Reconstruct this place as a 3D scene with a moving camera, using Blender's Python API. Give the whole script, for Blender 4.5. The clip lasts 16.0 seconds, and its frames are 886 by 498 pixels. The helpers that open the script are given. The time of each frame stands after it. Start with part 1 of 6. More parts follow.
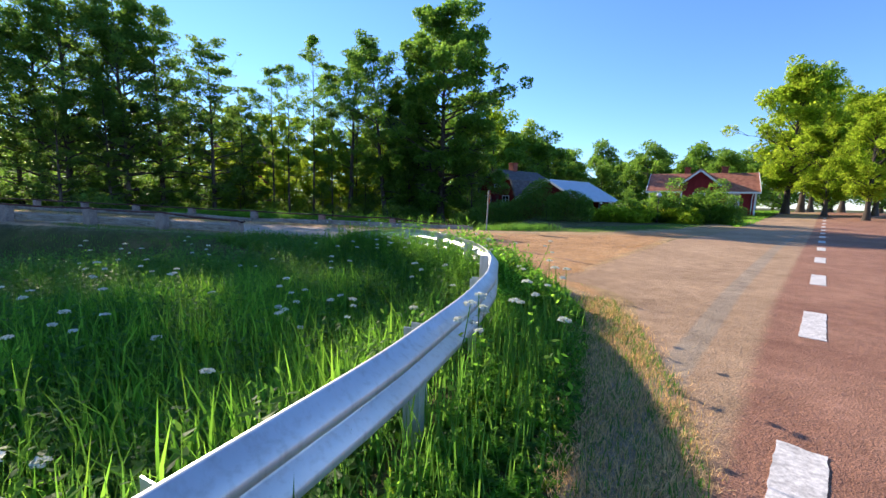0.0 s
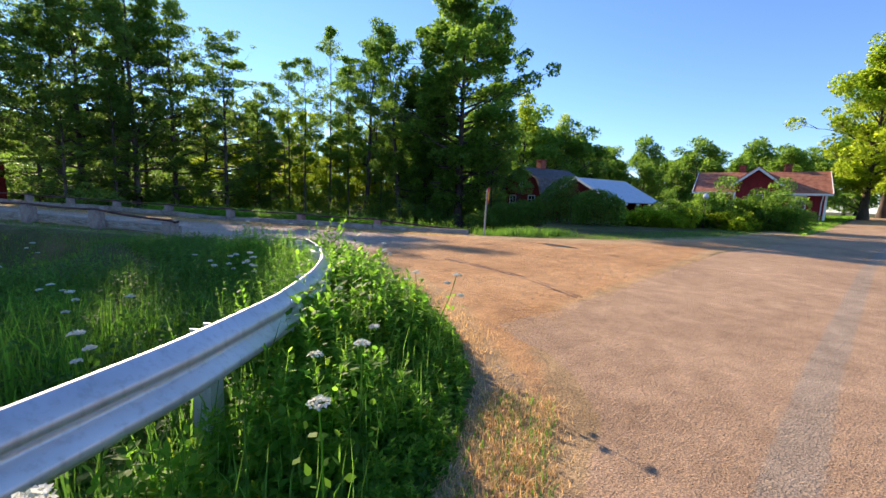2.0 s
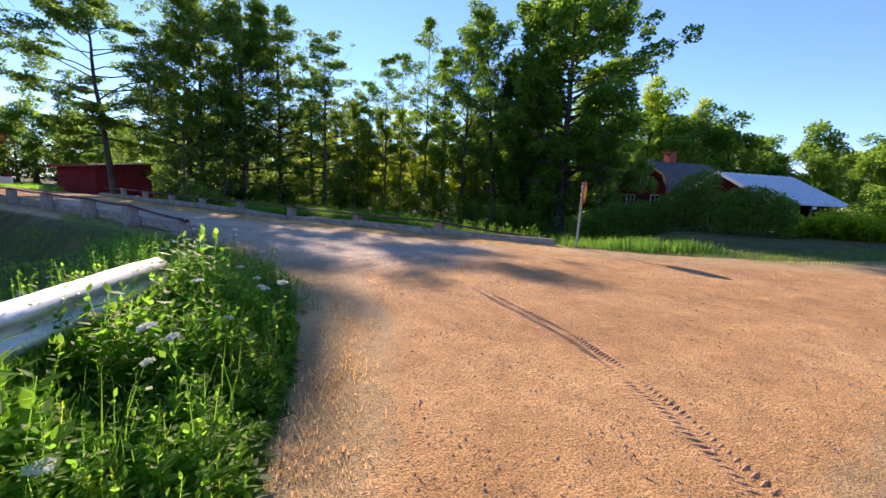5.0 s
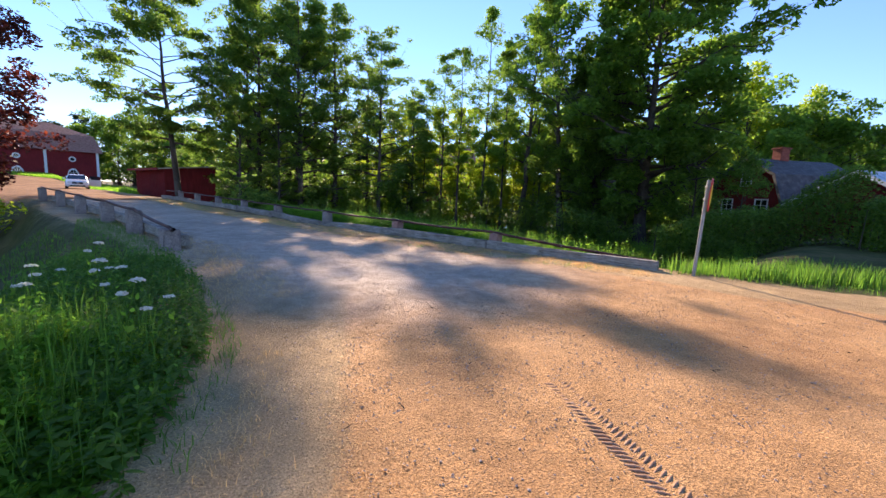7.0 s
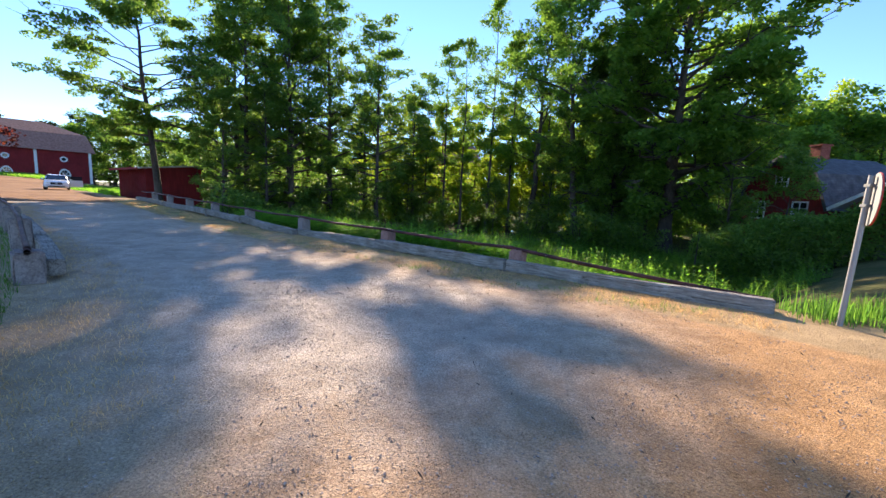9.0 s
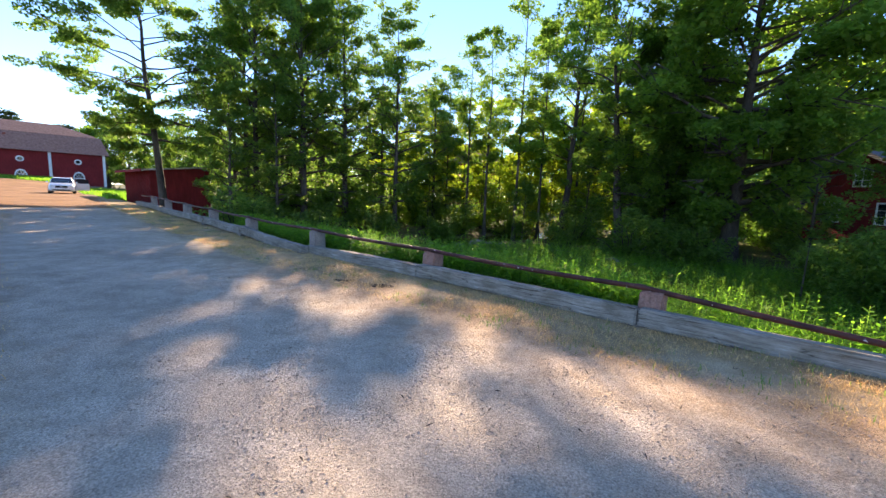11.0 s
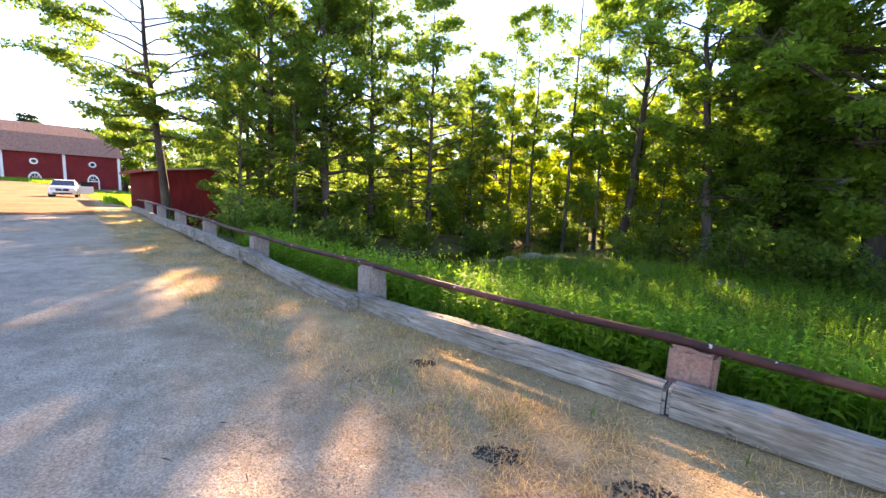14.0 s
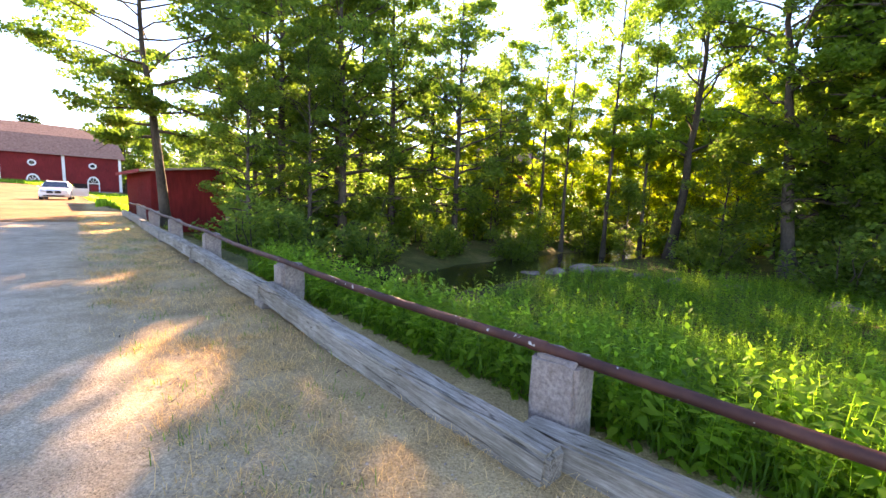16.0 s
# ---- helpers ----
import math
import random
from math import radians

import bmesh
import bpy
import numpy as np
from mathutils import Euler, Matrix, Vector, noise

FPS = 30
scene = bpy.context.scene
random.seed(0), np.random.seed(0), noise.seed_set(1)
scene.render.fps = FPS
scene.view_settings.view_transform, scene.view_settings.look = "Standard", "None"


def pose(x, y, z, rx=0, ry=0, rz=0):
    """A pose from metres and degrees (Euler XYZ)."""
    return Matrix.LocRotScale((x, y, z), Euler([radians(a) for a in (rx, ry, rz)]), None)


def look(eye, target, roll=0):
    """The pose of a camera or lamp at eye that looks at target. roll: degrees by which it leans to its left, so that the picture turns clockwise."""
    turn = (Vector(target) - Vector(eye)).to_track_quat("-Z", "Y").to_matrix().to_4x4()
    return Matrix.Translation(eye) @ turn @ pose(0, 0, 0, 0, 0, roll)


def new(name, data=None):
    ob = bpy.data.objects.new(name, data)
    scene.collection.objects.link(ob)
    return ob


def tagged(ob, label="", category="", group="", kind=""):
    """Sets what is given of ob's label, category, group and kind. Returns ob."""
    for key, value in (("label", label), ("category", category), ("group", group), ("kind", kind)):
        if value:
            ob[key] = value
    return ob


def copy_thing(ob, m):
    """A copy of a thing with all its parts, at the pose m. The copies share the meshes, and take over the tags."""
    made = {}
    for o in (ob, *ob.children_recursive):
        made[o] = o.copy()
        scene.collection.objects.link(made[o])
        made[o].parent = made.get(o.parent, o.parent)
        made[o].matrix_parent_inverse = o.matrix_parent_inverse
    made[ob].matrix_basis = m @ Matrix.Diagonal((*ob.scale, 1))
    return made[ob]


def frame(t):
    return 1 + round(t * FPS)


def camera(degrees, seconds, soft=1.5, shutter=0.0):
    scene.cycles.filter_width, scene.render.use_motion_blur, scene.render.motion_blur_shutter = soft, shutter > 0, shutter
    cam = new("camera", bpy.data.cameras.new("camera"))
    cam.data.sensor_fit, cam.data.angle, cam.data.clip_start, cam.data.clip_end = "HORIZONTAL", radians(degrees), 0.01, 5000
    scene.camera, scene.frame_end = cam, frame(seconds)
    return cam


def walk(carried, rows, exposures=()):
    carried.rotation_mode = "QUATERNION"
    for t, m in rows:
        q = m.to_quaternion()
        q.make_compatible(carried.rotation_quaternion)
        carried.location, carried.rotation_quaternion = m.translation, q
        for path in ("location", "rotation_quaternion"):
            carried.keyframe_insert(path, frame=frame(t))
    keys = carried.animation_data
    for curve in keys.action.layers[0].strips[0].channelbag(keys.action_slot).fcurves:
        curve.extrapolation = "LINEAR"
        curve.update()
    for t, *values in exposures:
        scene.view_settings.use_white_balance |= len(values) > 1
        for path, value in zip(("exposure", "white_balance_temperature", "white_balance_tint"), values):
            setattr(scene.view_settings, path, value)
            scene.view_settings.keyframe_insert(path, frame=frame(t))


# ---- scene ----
cam = camera(96.5, 16.0)
PATH = [
    (0, (-6.346, -8.354, 1.38), (-5.428, -6.594, 1.134), 1.4),
    (0.5, (-5.564, -8.009, 1.405), (-4.674, -6.235, 1.155), 1.6),
    (1, (-4.745, -7.601, 1.424), (-3.895, -5.808, 1.174), 1.7),
    (1.5, (-3.986, -7.143, 1.435), (-3.182, -5.329, 1.182), 1.9),
    (2, (-3.32, -6.632, 1.413), (-2.571, -4.795, 1.159), 2.0),
    (2.5, (-2.781, -6.145, 1.42), (-2.09, -4.286, 1.163), 2.3),
    (3, (-2.378, -5.626, 1.416), (-1.753, -3.744, 1.159), 2.2),
    (3.5, (-1.976, -5.202, 1.364), (-1.434, -3.294, 1.101), 2.3),
    (4, (-1.596, -4.653, 1.358), (-1.153, -2.721, 1.094), 2.1),
    (4.5, (-1.224, -4.084, 1.335), (-0.887, -2.131, 1.066), 2.3),
    (5, (-0.983, -3.47, 1.365), (-0.757, -1.501, 1.092), 2.3),
    (7.5, (-0.58, 0.147, 1.344), (-0.667, 2.127, 1.08), 2.5),
    (8, (-0.574, 0.87, 1.325), (-0.659, 2.851, 1.064), 2.5),
    (8.5, (-0.621, 1.53, 1.37), (-0.706, 3.511, 1.108), 2.4),
    (9, (-0.734, 2.214, 1.388), (-0.819, 4.195, 1.126), 2.5),
    (11.5, (-2.226, 5.749, 1.48), (-2.39, 7.726, 1.22), 2.2),
    (12, (-2.584, 6.456, 1.445), (-2.76, 8.432, 1.193), 2.3),
    (12.5, (-2.932, 7.18, 1.429), (-3.121, 9.155, 1.177), 2.3),
    (13, (-3.291, 7.871, 1.448), (-3.491, 9.845, 1.196), 2.1),
    (13.5, (-3.656, 8.586, 1.442), (-3.868, 10.559, 1.192), 2.1),
    (14, (-4.095, 9.205, 1.452), (-4.312, 11.178, 1.204), 2.2),
    (14.5, (-4.528, 9.894, 1.432), (-4.753, 11.866, 1.184), 2.2),
    (15, (-5.018, 10.521, 1.453), (-5.247, 12.493, 1.209), 2.2),
    (15.5, (-5.503, 11.08, 1.519), (-5.729, 13.052, 1.271), 2.1),
    (16, (-6.042, 11.829, 1.44), (-6.272, 13.802, 1.203), 2.2),
]
walk(cam, [(t, look(eye, target, roll)) for t, eye, target, roll in PATH], [(0.0, 1.12, 5550, 17), (2.0, 1.12, 5900, 22), (3.0, 1.12, 6050, 25), (5.0, 1.1, 6050, 27), (7.5, 1.38, 6100, 27), (9.0, 1.45, 5900, 19), (11.5, 1.9, 6700, 22), (13.0, 2.4, 7700, 28), (16.0, 2.9, 8300, 30)])

# ---------------------------------------------------------------- light
SUN = Vector((-0.236, 0.88, 0.412)).normalized()
elev = math.asin(SUN.z)
world = bpy.data.worlds.new("world")
scene.world = world
world.use_nodes = True
wn = world.node_tree
sky = wn.nodes.new("ShaderNodeTexSky")
sky.sky_type = "NISHITA"
sky.sun_disc = False
sky.sun_elevation = elev
sky.sun_rotation = math.atan2(SUN.x, SUN.y)
sky.air_density, sky.dust_density, sky.ozone_density = 1.0, 0.0, 5.0
bg = wn.nodes["Background"]
bg.inputs["Strength"].default_value = 0.108
wn.links.new(sky.outputs[0], bg.inputs["Color"])
lamp = bpy.data.lights.new("sun", "SUN")
lamp.energy, lamp.angle, lamp.color = 5.2, radians(0.6), (1.0, 0.79, 0.51)
sun_ob = new("sun", lamp)
sun_ob.matrix_world = look(tuple(SUN * 200), (0, 0, 0))

# ---------------------------------------------------------------- materials


def mat(name, build, rough=0.8, metal=0.0, spec=0.3):
    m = bpy.data.materials.new(name)
    m.use_nodes = True
    nt = m.node_tree
    b = nt.nodes["Principled BSDF"]
    b.inputs["Roughness"].default_value = rough
    b.inputs["Metallic"].default_value = metal
    b.inputs["Specular IOR Level"].default_value = spec
    build(nt, b)
    return m


def node(nt, kind, **sockets):
    n = nt.nodes.new(kind)
    for k, v in sockets.items():
        n.inputs[k.replace("_", " ")].default_value = v
    return n


def coords(nt, scale=(1, 1, 1), local=False):
    src = nt.nodes.new("ShaderNodeTexCoord").outputs["Object"] if local else nt.nodes.new("ShaderNodeNewGeometry").outputs["Position"]
    mp = nt.nodes.new("ShaderNodeMapping")
    mp.inputs["Scale"].default_value = scale
    nt.links.new(src, mp.inputs["Vector"])
    return mp.outputs[0]


def noise_tex(nt, vec, scale, detail=4.0, rough=0.6):
    n = node(nt, "ShaderNodeTexNoise", Scale=scale, Detail=detail, Roughness=rough)
    nt.links.new(vec, n.inputs["Vector"])
    return n.outputs["Fac"]


def ramp(nt, fac, stops):
    r = nt.nodes.new("ShaderNodeValToRGB")
    el = r.color_ramp.elements
    while len(el) < len(stops):
        el.new(0.5)
    for e, (p, c) in zip(el, stops):
        e.position, e.color = p, (*c, 1)
    nt.links.new(fac, r.inputs[0])
    return r.outputs[0]


def mix(nt, fac, a, b, mode="MIX"):
    n = nt.nodes.new("ShaderNodeMix")
    n.data_type, n.blend_type = "RGBA", mode
    for sock, v in ((n.inputs[0], fac), (n.inputs[6], a), (n.inputs[7], b)):
        if hasattr(v, "is_output"):
            nt.links.new(v, sock)
        elif isinstance(v, tuple):
            sock.default_value = (*v, 1)
        else:
            sock.default_value = v
    return n.outputs[2]


def bump(nt, b, height, strength=0.4, dist=0.02):
    n = node(nt, "ShaderNodeBump", Strength=strength, Distance=dist)
    nt.links.new(height, n.inputs["Height"])
    nt.links.new(n.outputs[0], b.inputs["Normal"])


def speckled(lo, mid, hi, big=0.5, fine=12.0, bstr=0.4, bdist=0.02, scale=(1, 1, 1), local=False):
    """Colour that varies at two scales, with a fine relief."""
    def build(nt, b):
        v = coords(nt, scale, local)
        n1, n2 = noise_tex(nt, v, big), noise_tex(nt, v, fine, 6.0, 0.7)
        c1 = ramp(nt, n1, [(0.3, lo), (0.52, mid), (0.72, hi)])
        c2 = ramp(nt, n2, [(0.3, (0.55, 0.55, 0.55)), (0.7, (1.3, 1.3, 1.3))])
        nt.links.new(mix(nt, 1.0, c1, c2, "MULTIPLY"), b.inputs["Base Color"])
        bump(nt, b, n2, bstr, bdist)
    return build


def gravel_build(lo, mid, hi, pale, stone=55.0):
    """Dusty ground with small stones in it."""
    def build(nt, b):
        v = coords(nt)
        n1, n2, n3 = noise_tex(nt, v, 0.45), noise_tex(nt, v, 6.0, 8.0, 0.7), noise_tex(nt, v, 38.0, 5.0, 0.7)
        c1 = ramp(nt, n1, [(0.3, lo), (0.5, mid), (0.72, hi)])
        c2 = mix(nt, 1.0, c1, ramp(nt, n2, [(0.32, (0.62, 0.6, 0.58)), (0.68, (1.22, 1.22, 1.22))]), "MULTIPLY")
        vo = node(nt, "ShaderNodeTexVoronoi", Scale=stone, Randomness=1.0)
        nt.links.new(v, vo.inputs["Vector"])
        st = ramp(nt, vo.outputs["Distance"], [(0.12, (1, 1, 1)), (0.3, (0, 0, 0))])
        cs = mix(nt, 0.5, vo.outputs["Color"], pale)
        sel = mix(nt, 1.0, st, ramp(nt, n3, [(0.5, (0, 0, 0)), (0.62, (0.7, 0.7, 0.7))]), "MULTIPLY")
        hsv = node(nt, "ShaderNodeHueSaturation", Saturation=0.25, Value=0.85)
        nt.links.new(cs, hsv.inputs["Color"])
        nt.links.new(mix(nt, sel, c2, hsv.outputs[0]), b.inputs["Base Color"])
        h = mix(nt, 0.5, n3, st)
        bump(nt, b, mix(nt, 0.5, h, n2), 0.7, 0.025)
    return build


def leaf_build(lo, mid, hi, trans=0.45, glow=(1.0, 1.0, 0.55)):
    """Thin leaves: each takes its own green and lets light through."""
    def build(nt, b):
        out = nt.nodes["Material Output"]
        geo = nt.nodes.new("ShaderNodeNewGeometry")
        big = noise_tex(nt, coords(nt), 0.35, 2.0)
        f = node(nt, "ShaderNodeMath")
        f.operation = "MULTIPLY_ADD"
        nt.links.new(geo.outputs["Random Per Island"], f.inputs[0])
        f.inputs[1].default_value = 0.6
        half = node(nt, "ShaderNodeMath")
        half.operation = "MULTIPLY"
        nt.links.new(big, half.inputs[0])
        half.inputs[1].default_value = 0.45
        nt.links.new(half.outputs[0], f.inputs[2])
        c = ramp(nt, f.outputs[0], [(0.15, lo), (0.5, mid), (0.9, hi)])
        b.inputs["Specular IOR Level"].default_value = 0.1
        nt.links.new(c, b.inputs["Base Color"])
        b.inputs["Roughness"].default_value = 0.5
        tr = nt.nodes.new("ShaderNodeBsdfTranslucent")
        nt.links.new(mix(nt, 1.0, mix(nt, 1.0, c, (3.3, 3.3, 3.3), "MULTIPLY"), glow, "MULTIPLY"), tr.inputs["Color"])
        ms = nt.nodes.new("ShaderNodeMixShader")
        ms.inputs[0].default_value = trans
        nt.links.new(b.outputs[0], ms.inputs[1])
        nt.links.new(tr.outputs[0], ms.inputs[2])
        nt.links.new(ms.outputs[0], out.inputs["Surface"])
    return build


def boards_build(lo, hi):
    """Painted upright boards with dark joints, faded in streaks."""
    def build(nt, b):
        v = coords(nt, (1, 1, 0.15), True)
        n = noise_tex(nt, v, 9.0, 5.0)
        n2 = noise_tex(nt, coords(nt), 0.5)
        c = mix(nt, 1.0, ramp(nt, n, [(0.3, lo), (0.7, hi)]), ramp(nt, n2, [(0.3, (0.75, 0.75, 0.75)), (0.7, (1.15, 1.15, 1.15))]), "MULTIPLY")
        nt.links.new(c, b.inputs["Base Color"])
        bump(nt, b, n, 0.3, 0.01)
    return build


def tiles_build(lo, mid, hi, row=2.8):
    def build(nt, b):
        v = coords(nt, (1, 1, 1), True)
        w = node(nt, "ShaderNodeTexWave", Scale=row, Distortion=0.6, Detail=1.0)
        w.bands_direction = "Z"
        nt.links.new(v, w.inputs["Vector"])
        n = noise_tex(nt, v, 3.0, 6.0)
        c = ramp(nt, n, [(0.3, lo), (0.5, mid), (0.7, hi)])
        nt.links.new(c, b.inputs["Base Color"])
        bump(nt, b, mix(nt, 0.5, w.outputs["Fac"], n), 0.6, 0.04)
    return build


def wood_grey_build(nt, b):
    """Silvered timber: fine grain, dark drying cracks along it, paler worn patches."""
    v, crack_v = coords(nt, (2.2, 26, 26), True), coords(nt, (0.5, 9, 9), True)
    n1, n2, n3 = noise_tex(nt, v, 1.2, 8.0, 0.7), noise_tex(nt, v, 5.0, 6.0, 0.75), noise_tex(nt, coords(nt), 2.2)
    c = ramp(nt, n1, [(0.28, (0.15, 0.13, 0.11)), (0.5, (0.30, 0.27, 0.235)), (0.7, (0.44, 0.41, 0.37))])
    c = mix(nt, 1.0, c, ramp(nt, n2, [(0.35, (0.7, 0.68, 0.65)), (0.6, (1.12, 1.12, 1.12))]), "MULTIPLY")
    c = mix(nt, 1.0, c, ramp(nt, n3, [(0.35, (0.72, 0.70, 0.64)), (0.65, (1.15, 1.15, 1.15))]), "MULTIPLY")
    n4 = noise_tex(nt, crack_v, 1.0, 3.0, 0.55)
    cracks = ramp(nt, n4, [(0.485, (1, 1, 1)), (0.496, (0.4, 0.38, 0.36)), (0.504, (0.4, 0.38, 0.36)), (0.515, (1, 1, 1))])
    nt.links.new(mix(nt, 1.0, c, cracks, "MULTIPLY"), b.inputs["Base Color"])
    bump(nt, b, mix(nt, 0.35, mix(nt, 0.5, n1, n2), cracks), 0.7, 0.015)


def rust_build(nt, b):
    v = coords(nt, (1, 1, 1), True)
    n1, n2 = noise_tex(nt, v, 3.0, 6.0), noise_tex(nt, v, 45.0, 3.0)
    c = ramp(nt, n1, [(0.3, (0.035, 0.016, 0.014)), (0.55, (0.09, 0.034, 0.026)), (0.75, (0.16, 0.07, 0.05))])
    spots = ramp(nt, noise_tex(nt, v, 14.0, 2.0), [(0.68, (0, 0, 0)), (0.72, (1, 1, 1))])
    nt.links.new(mix(nt, spots, c, (0.5, 0.48, 0.46)), b.inputs["Base Color"])
    bump(nt, b, n2, 0.3, 0.004)


def streaked_zinc_build(nt, b):
    """Dull galvanised steel with faint runs of dirt."""
    v = coords(nt, (1, 1, 1), True)
    n1, n2 = noise_tex(nt, v, 2.2, 5.0), noise_tex(nt, coords(nt, (6, 6, 1), True), 5.0, 4.0)
    c = ramp(nt, n1, [(0.3, (0.50, 0.52, 0.54)), (0.55, (0.60, 0.62, 0.64)), (0.75, (0.68, 0.70, 0.72))])
    c = mix(nt, 1.0, c, ramp(nt, n2, [(0.3, (0.82, 0.81, 0.79)), (0.5, (1.0, 1.0, 1.0))]), "MULTIPLY")
    nt.links.new(c, b.inputs["Base Color"])
    bump(nt, b, n2, 0.05, 0.002)


def water_build(nt, b):
    v = coords(nt)
    b.inputs["Base Color"].default_value = (0.012, 0.012, 0.008, 1)
    bump(nt, b, noise_tex(nt, v, 5.0, 4.0), 0.35, 0.06)


def plain(col, vary=0.12, scale=6.0, bstr=0.1):
    def build(nt, b):
        n = noise_tex(nt, coords(nt, (1, 1, 1), True), scale, 5.0)
        lo, hi = tuple(c * (1 - vary) for c in col), tuple(min(1, c * (1 + vary)) for c in col)
        nt.links.new(ramp(nt, n, [(0.3, lo), (0.7, hi)]), b.inputs["Base Color"])
        bump(nt, b, n, bstr, 0.01)
    return build

def land_build(nt, b):
    """Meadow soil, dry verge, trodden gravel, lane gravel and two asphalts, meeting along uneven rims."""
    v = coords(nt)
    n_big, n_mid, n_fine, n_grain = noise_tex(nt, v, 0.45), noise_tex(nt, v, 3.2, 8.0, 0.7), noise_tex(nt, v, 15.0, 6.0, 0.7), noise_tex(nt, v, 70.0, 4.0, 0.7)
    vo = node(nt, "ShaderNodeTexVoronoi", Scale=62.0, Randomness=1.0)
    nt.links.new(v, vo.inputs["Vector"])
    stone = ramp(nt, vo.outputs["Distance"], [(0.10, (1, 1, 1)), (0.34, (0, 0, 0))])
    grey = node(nt, "ShaderNodeHueSaturation", Saturation=0.2, Value=0.8)
    nt.links.new(vo.outputs["Color"], grey.inputs["Color"])
    some = mix(nt, 1.0, stone, ramp(nt, n_fine, [(0.46, (0, 0, 0)), (0.62, (0.6, 0.6, 0.6))]), "MULTIPLY")
    shade = mix(nt, 1.0, ramp(nt, n_mid, [(0.3, (0.72, 0.70, 0.68)), (0.7, (1.2, 1.2, 1.2))]), ramp(nt, n_grain, [(0.3, (0.45, 0.44, 0.43)), (0.7, (1.45, 1.45, 1.45))]), "MULTIPLY")

    def surface(lo, mid, hi, stones):
        c = mix(nt, 1.0, ramp(nt, n_big, [(0.3, lo), (0.5, mid), (0.72, hi)]), shade, "MULTIPLY")
        if stones:
            pale = mix(nt, 0.6, grey.outputs[0], tuple(min(1, h * 1.25) for h in hi))
            c = mix(nt, mix(nt, 1.0, some, (stones, stones, stones), "MULTIPLY"), c, pale)
        return c

    col = surface((0.045, 0.055, 0.016), (0.085, 0.095, 0.026), (0.17, 0.14, 0.055), 0)
    layers = (("verge", (0.31, 0.215, 0.105), (0.44, 0.31, 0.155), (0.54, 0.39, 0.205), 0.6, 0.55), ("yard", (0.36, 0.20, 0.085), (0.49, 0.285, 0.12), (0.58, 0.36, 0.165), 1.0, 0.5),
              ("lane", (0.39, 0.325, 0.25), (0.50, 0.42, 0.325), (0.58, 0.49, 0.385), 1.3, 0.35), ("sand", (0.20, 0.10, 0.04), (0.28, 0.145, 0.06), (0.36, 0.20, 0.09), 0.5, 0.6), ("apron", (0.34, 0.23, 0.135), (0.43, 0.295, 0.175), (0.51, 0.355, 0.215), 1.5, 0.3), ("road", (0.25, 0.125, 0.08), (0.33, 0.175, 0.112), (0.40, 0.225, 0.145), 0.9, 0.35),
              ("road_patch", (0.31, 0.245, 0.17), (0.37, 0.295, 0.205), (0.43, 0.345, 0.24), 1.0, 0.3))
    for name, lo, mid, hi, stones, rag in layers:
        at = nt.nodes.new("ShaderNodeAttribute")
        at.attribute_name = name
        mx = node(nt, "ShaderNodeMath")
        mx.operation = "MULTIPLY_ADD"
        jitter = mix(nt, 0.5, n_mid, n_fine)
        nt.links.new(jitter, mx.inputs[0])
        mx.inputs[1].default_value = rag * 1.6
        nt.links.new(at.outputs["Fac"], mx.inputs[2])
        w = ramp(nt, mx.outputs[0], [(0.16 + rag * 0.8 if name == "lane" else 0.42 + rag * 0.8, (0, 0, 0)), (min(0.99, (0.71 if name == "lane" else 0.60) + rag * 0.8), (1, 1, 1))])
        col = mix(nt, w, col, surface(lo, mid, hi, stones))
    nt.links.new(col, b.inputs["Base Color"])
    bump(nt, b, mix(nt, 0.5, mix(nt, 0.5, n_grain, stone), n_fine), 1.0, 0.04)


M_LAND = mat("land", land_build, 0.92, 0.0, 0.2)
M_LINE = mat("road_paint", speckled((0.45, 0.43, 0.40), (0.62, 0.60, 0.56), (0.7, 0.68, 0.64), 6.0, 40.0, 0.4, 0.004), 0.8)
M_LEAF = mat("leaf_green", leaf_build((0.052, 0.10, 0.022), (0.088, 0.155, 0.03), (0.13, 0.20, 0.036), 0.55))
M_LEAF_Y = mat("leaf_bright", leaf_build((0.085, 0.135, 0.012), (0.15, 0.205, 0.017), (0.215, 0.25, 0.022), 0.65))
M_LEAF_D = mat("leaf_dark", leaf_build((0.046, 0.09, 0.024), (0.076, 0.135, 0.032), (0.115, 0.175, 0.038), 0.55))
M_SPRUCE = mat("needle_dark", leaf_build((0.012, 0.03, 0.012), (0.022, 0.045, 0.018), (0.035, 0.065, 0.022), 0.15))
M_GRASS = mat("grass_green", leaf_build((0.036, 0.09, 0.018), (0.06, 0.135, 0.025), (0.10, 0.18, 0.032), 0.48))
M_GRASS_Y = mat("grass_lush", leaf_build((0.05, 0.13, 0.016), (0.092, 0.195, 0.024), (0.145, 0.25, 0.035), 0.58))
M_STRAW = mat("grass_dry", leaf_build((0.27, 0.20, 0.10), (0.42, 0.32, 0.17), (0.56, 0.43, 0.24), 0.35, (1.0, 0.85, 0.6)))
M_BLOOM = mat("blossom_white", leaf_build((0.55, 0.57, 0.45), (0.68, 0.70, 0.58), (0.78, 0.78, 0.70), 0.25, (0.38, 0.38, 0.36)))
M_BARK = mat("bark", speckled((0.045, 0.035, 0.028), (0.085, 0.068, 0.052), (0.14, 0.115, 0.09), 1.5, 14.0, 0.8, 0.04, (1, 1, 0.35)), 0.95)
M_RED = mat("red_boards", boards_build((0.15, 0.012, 0.014), (0.25, 0.022, 0.022)), 0.85)
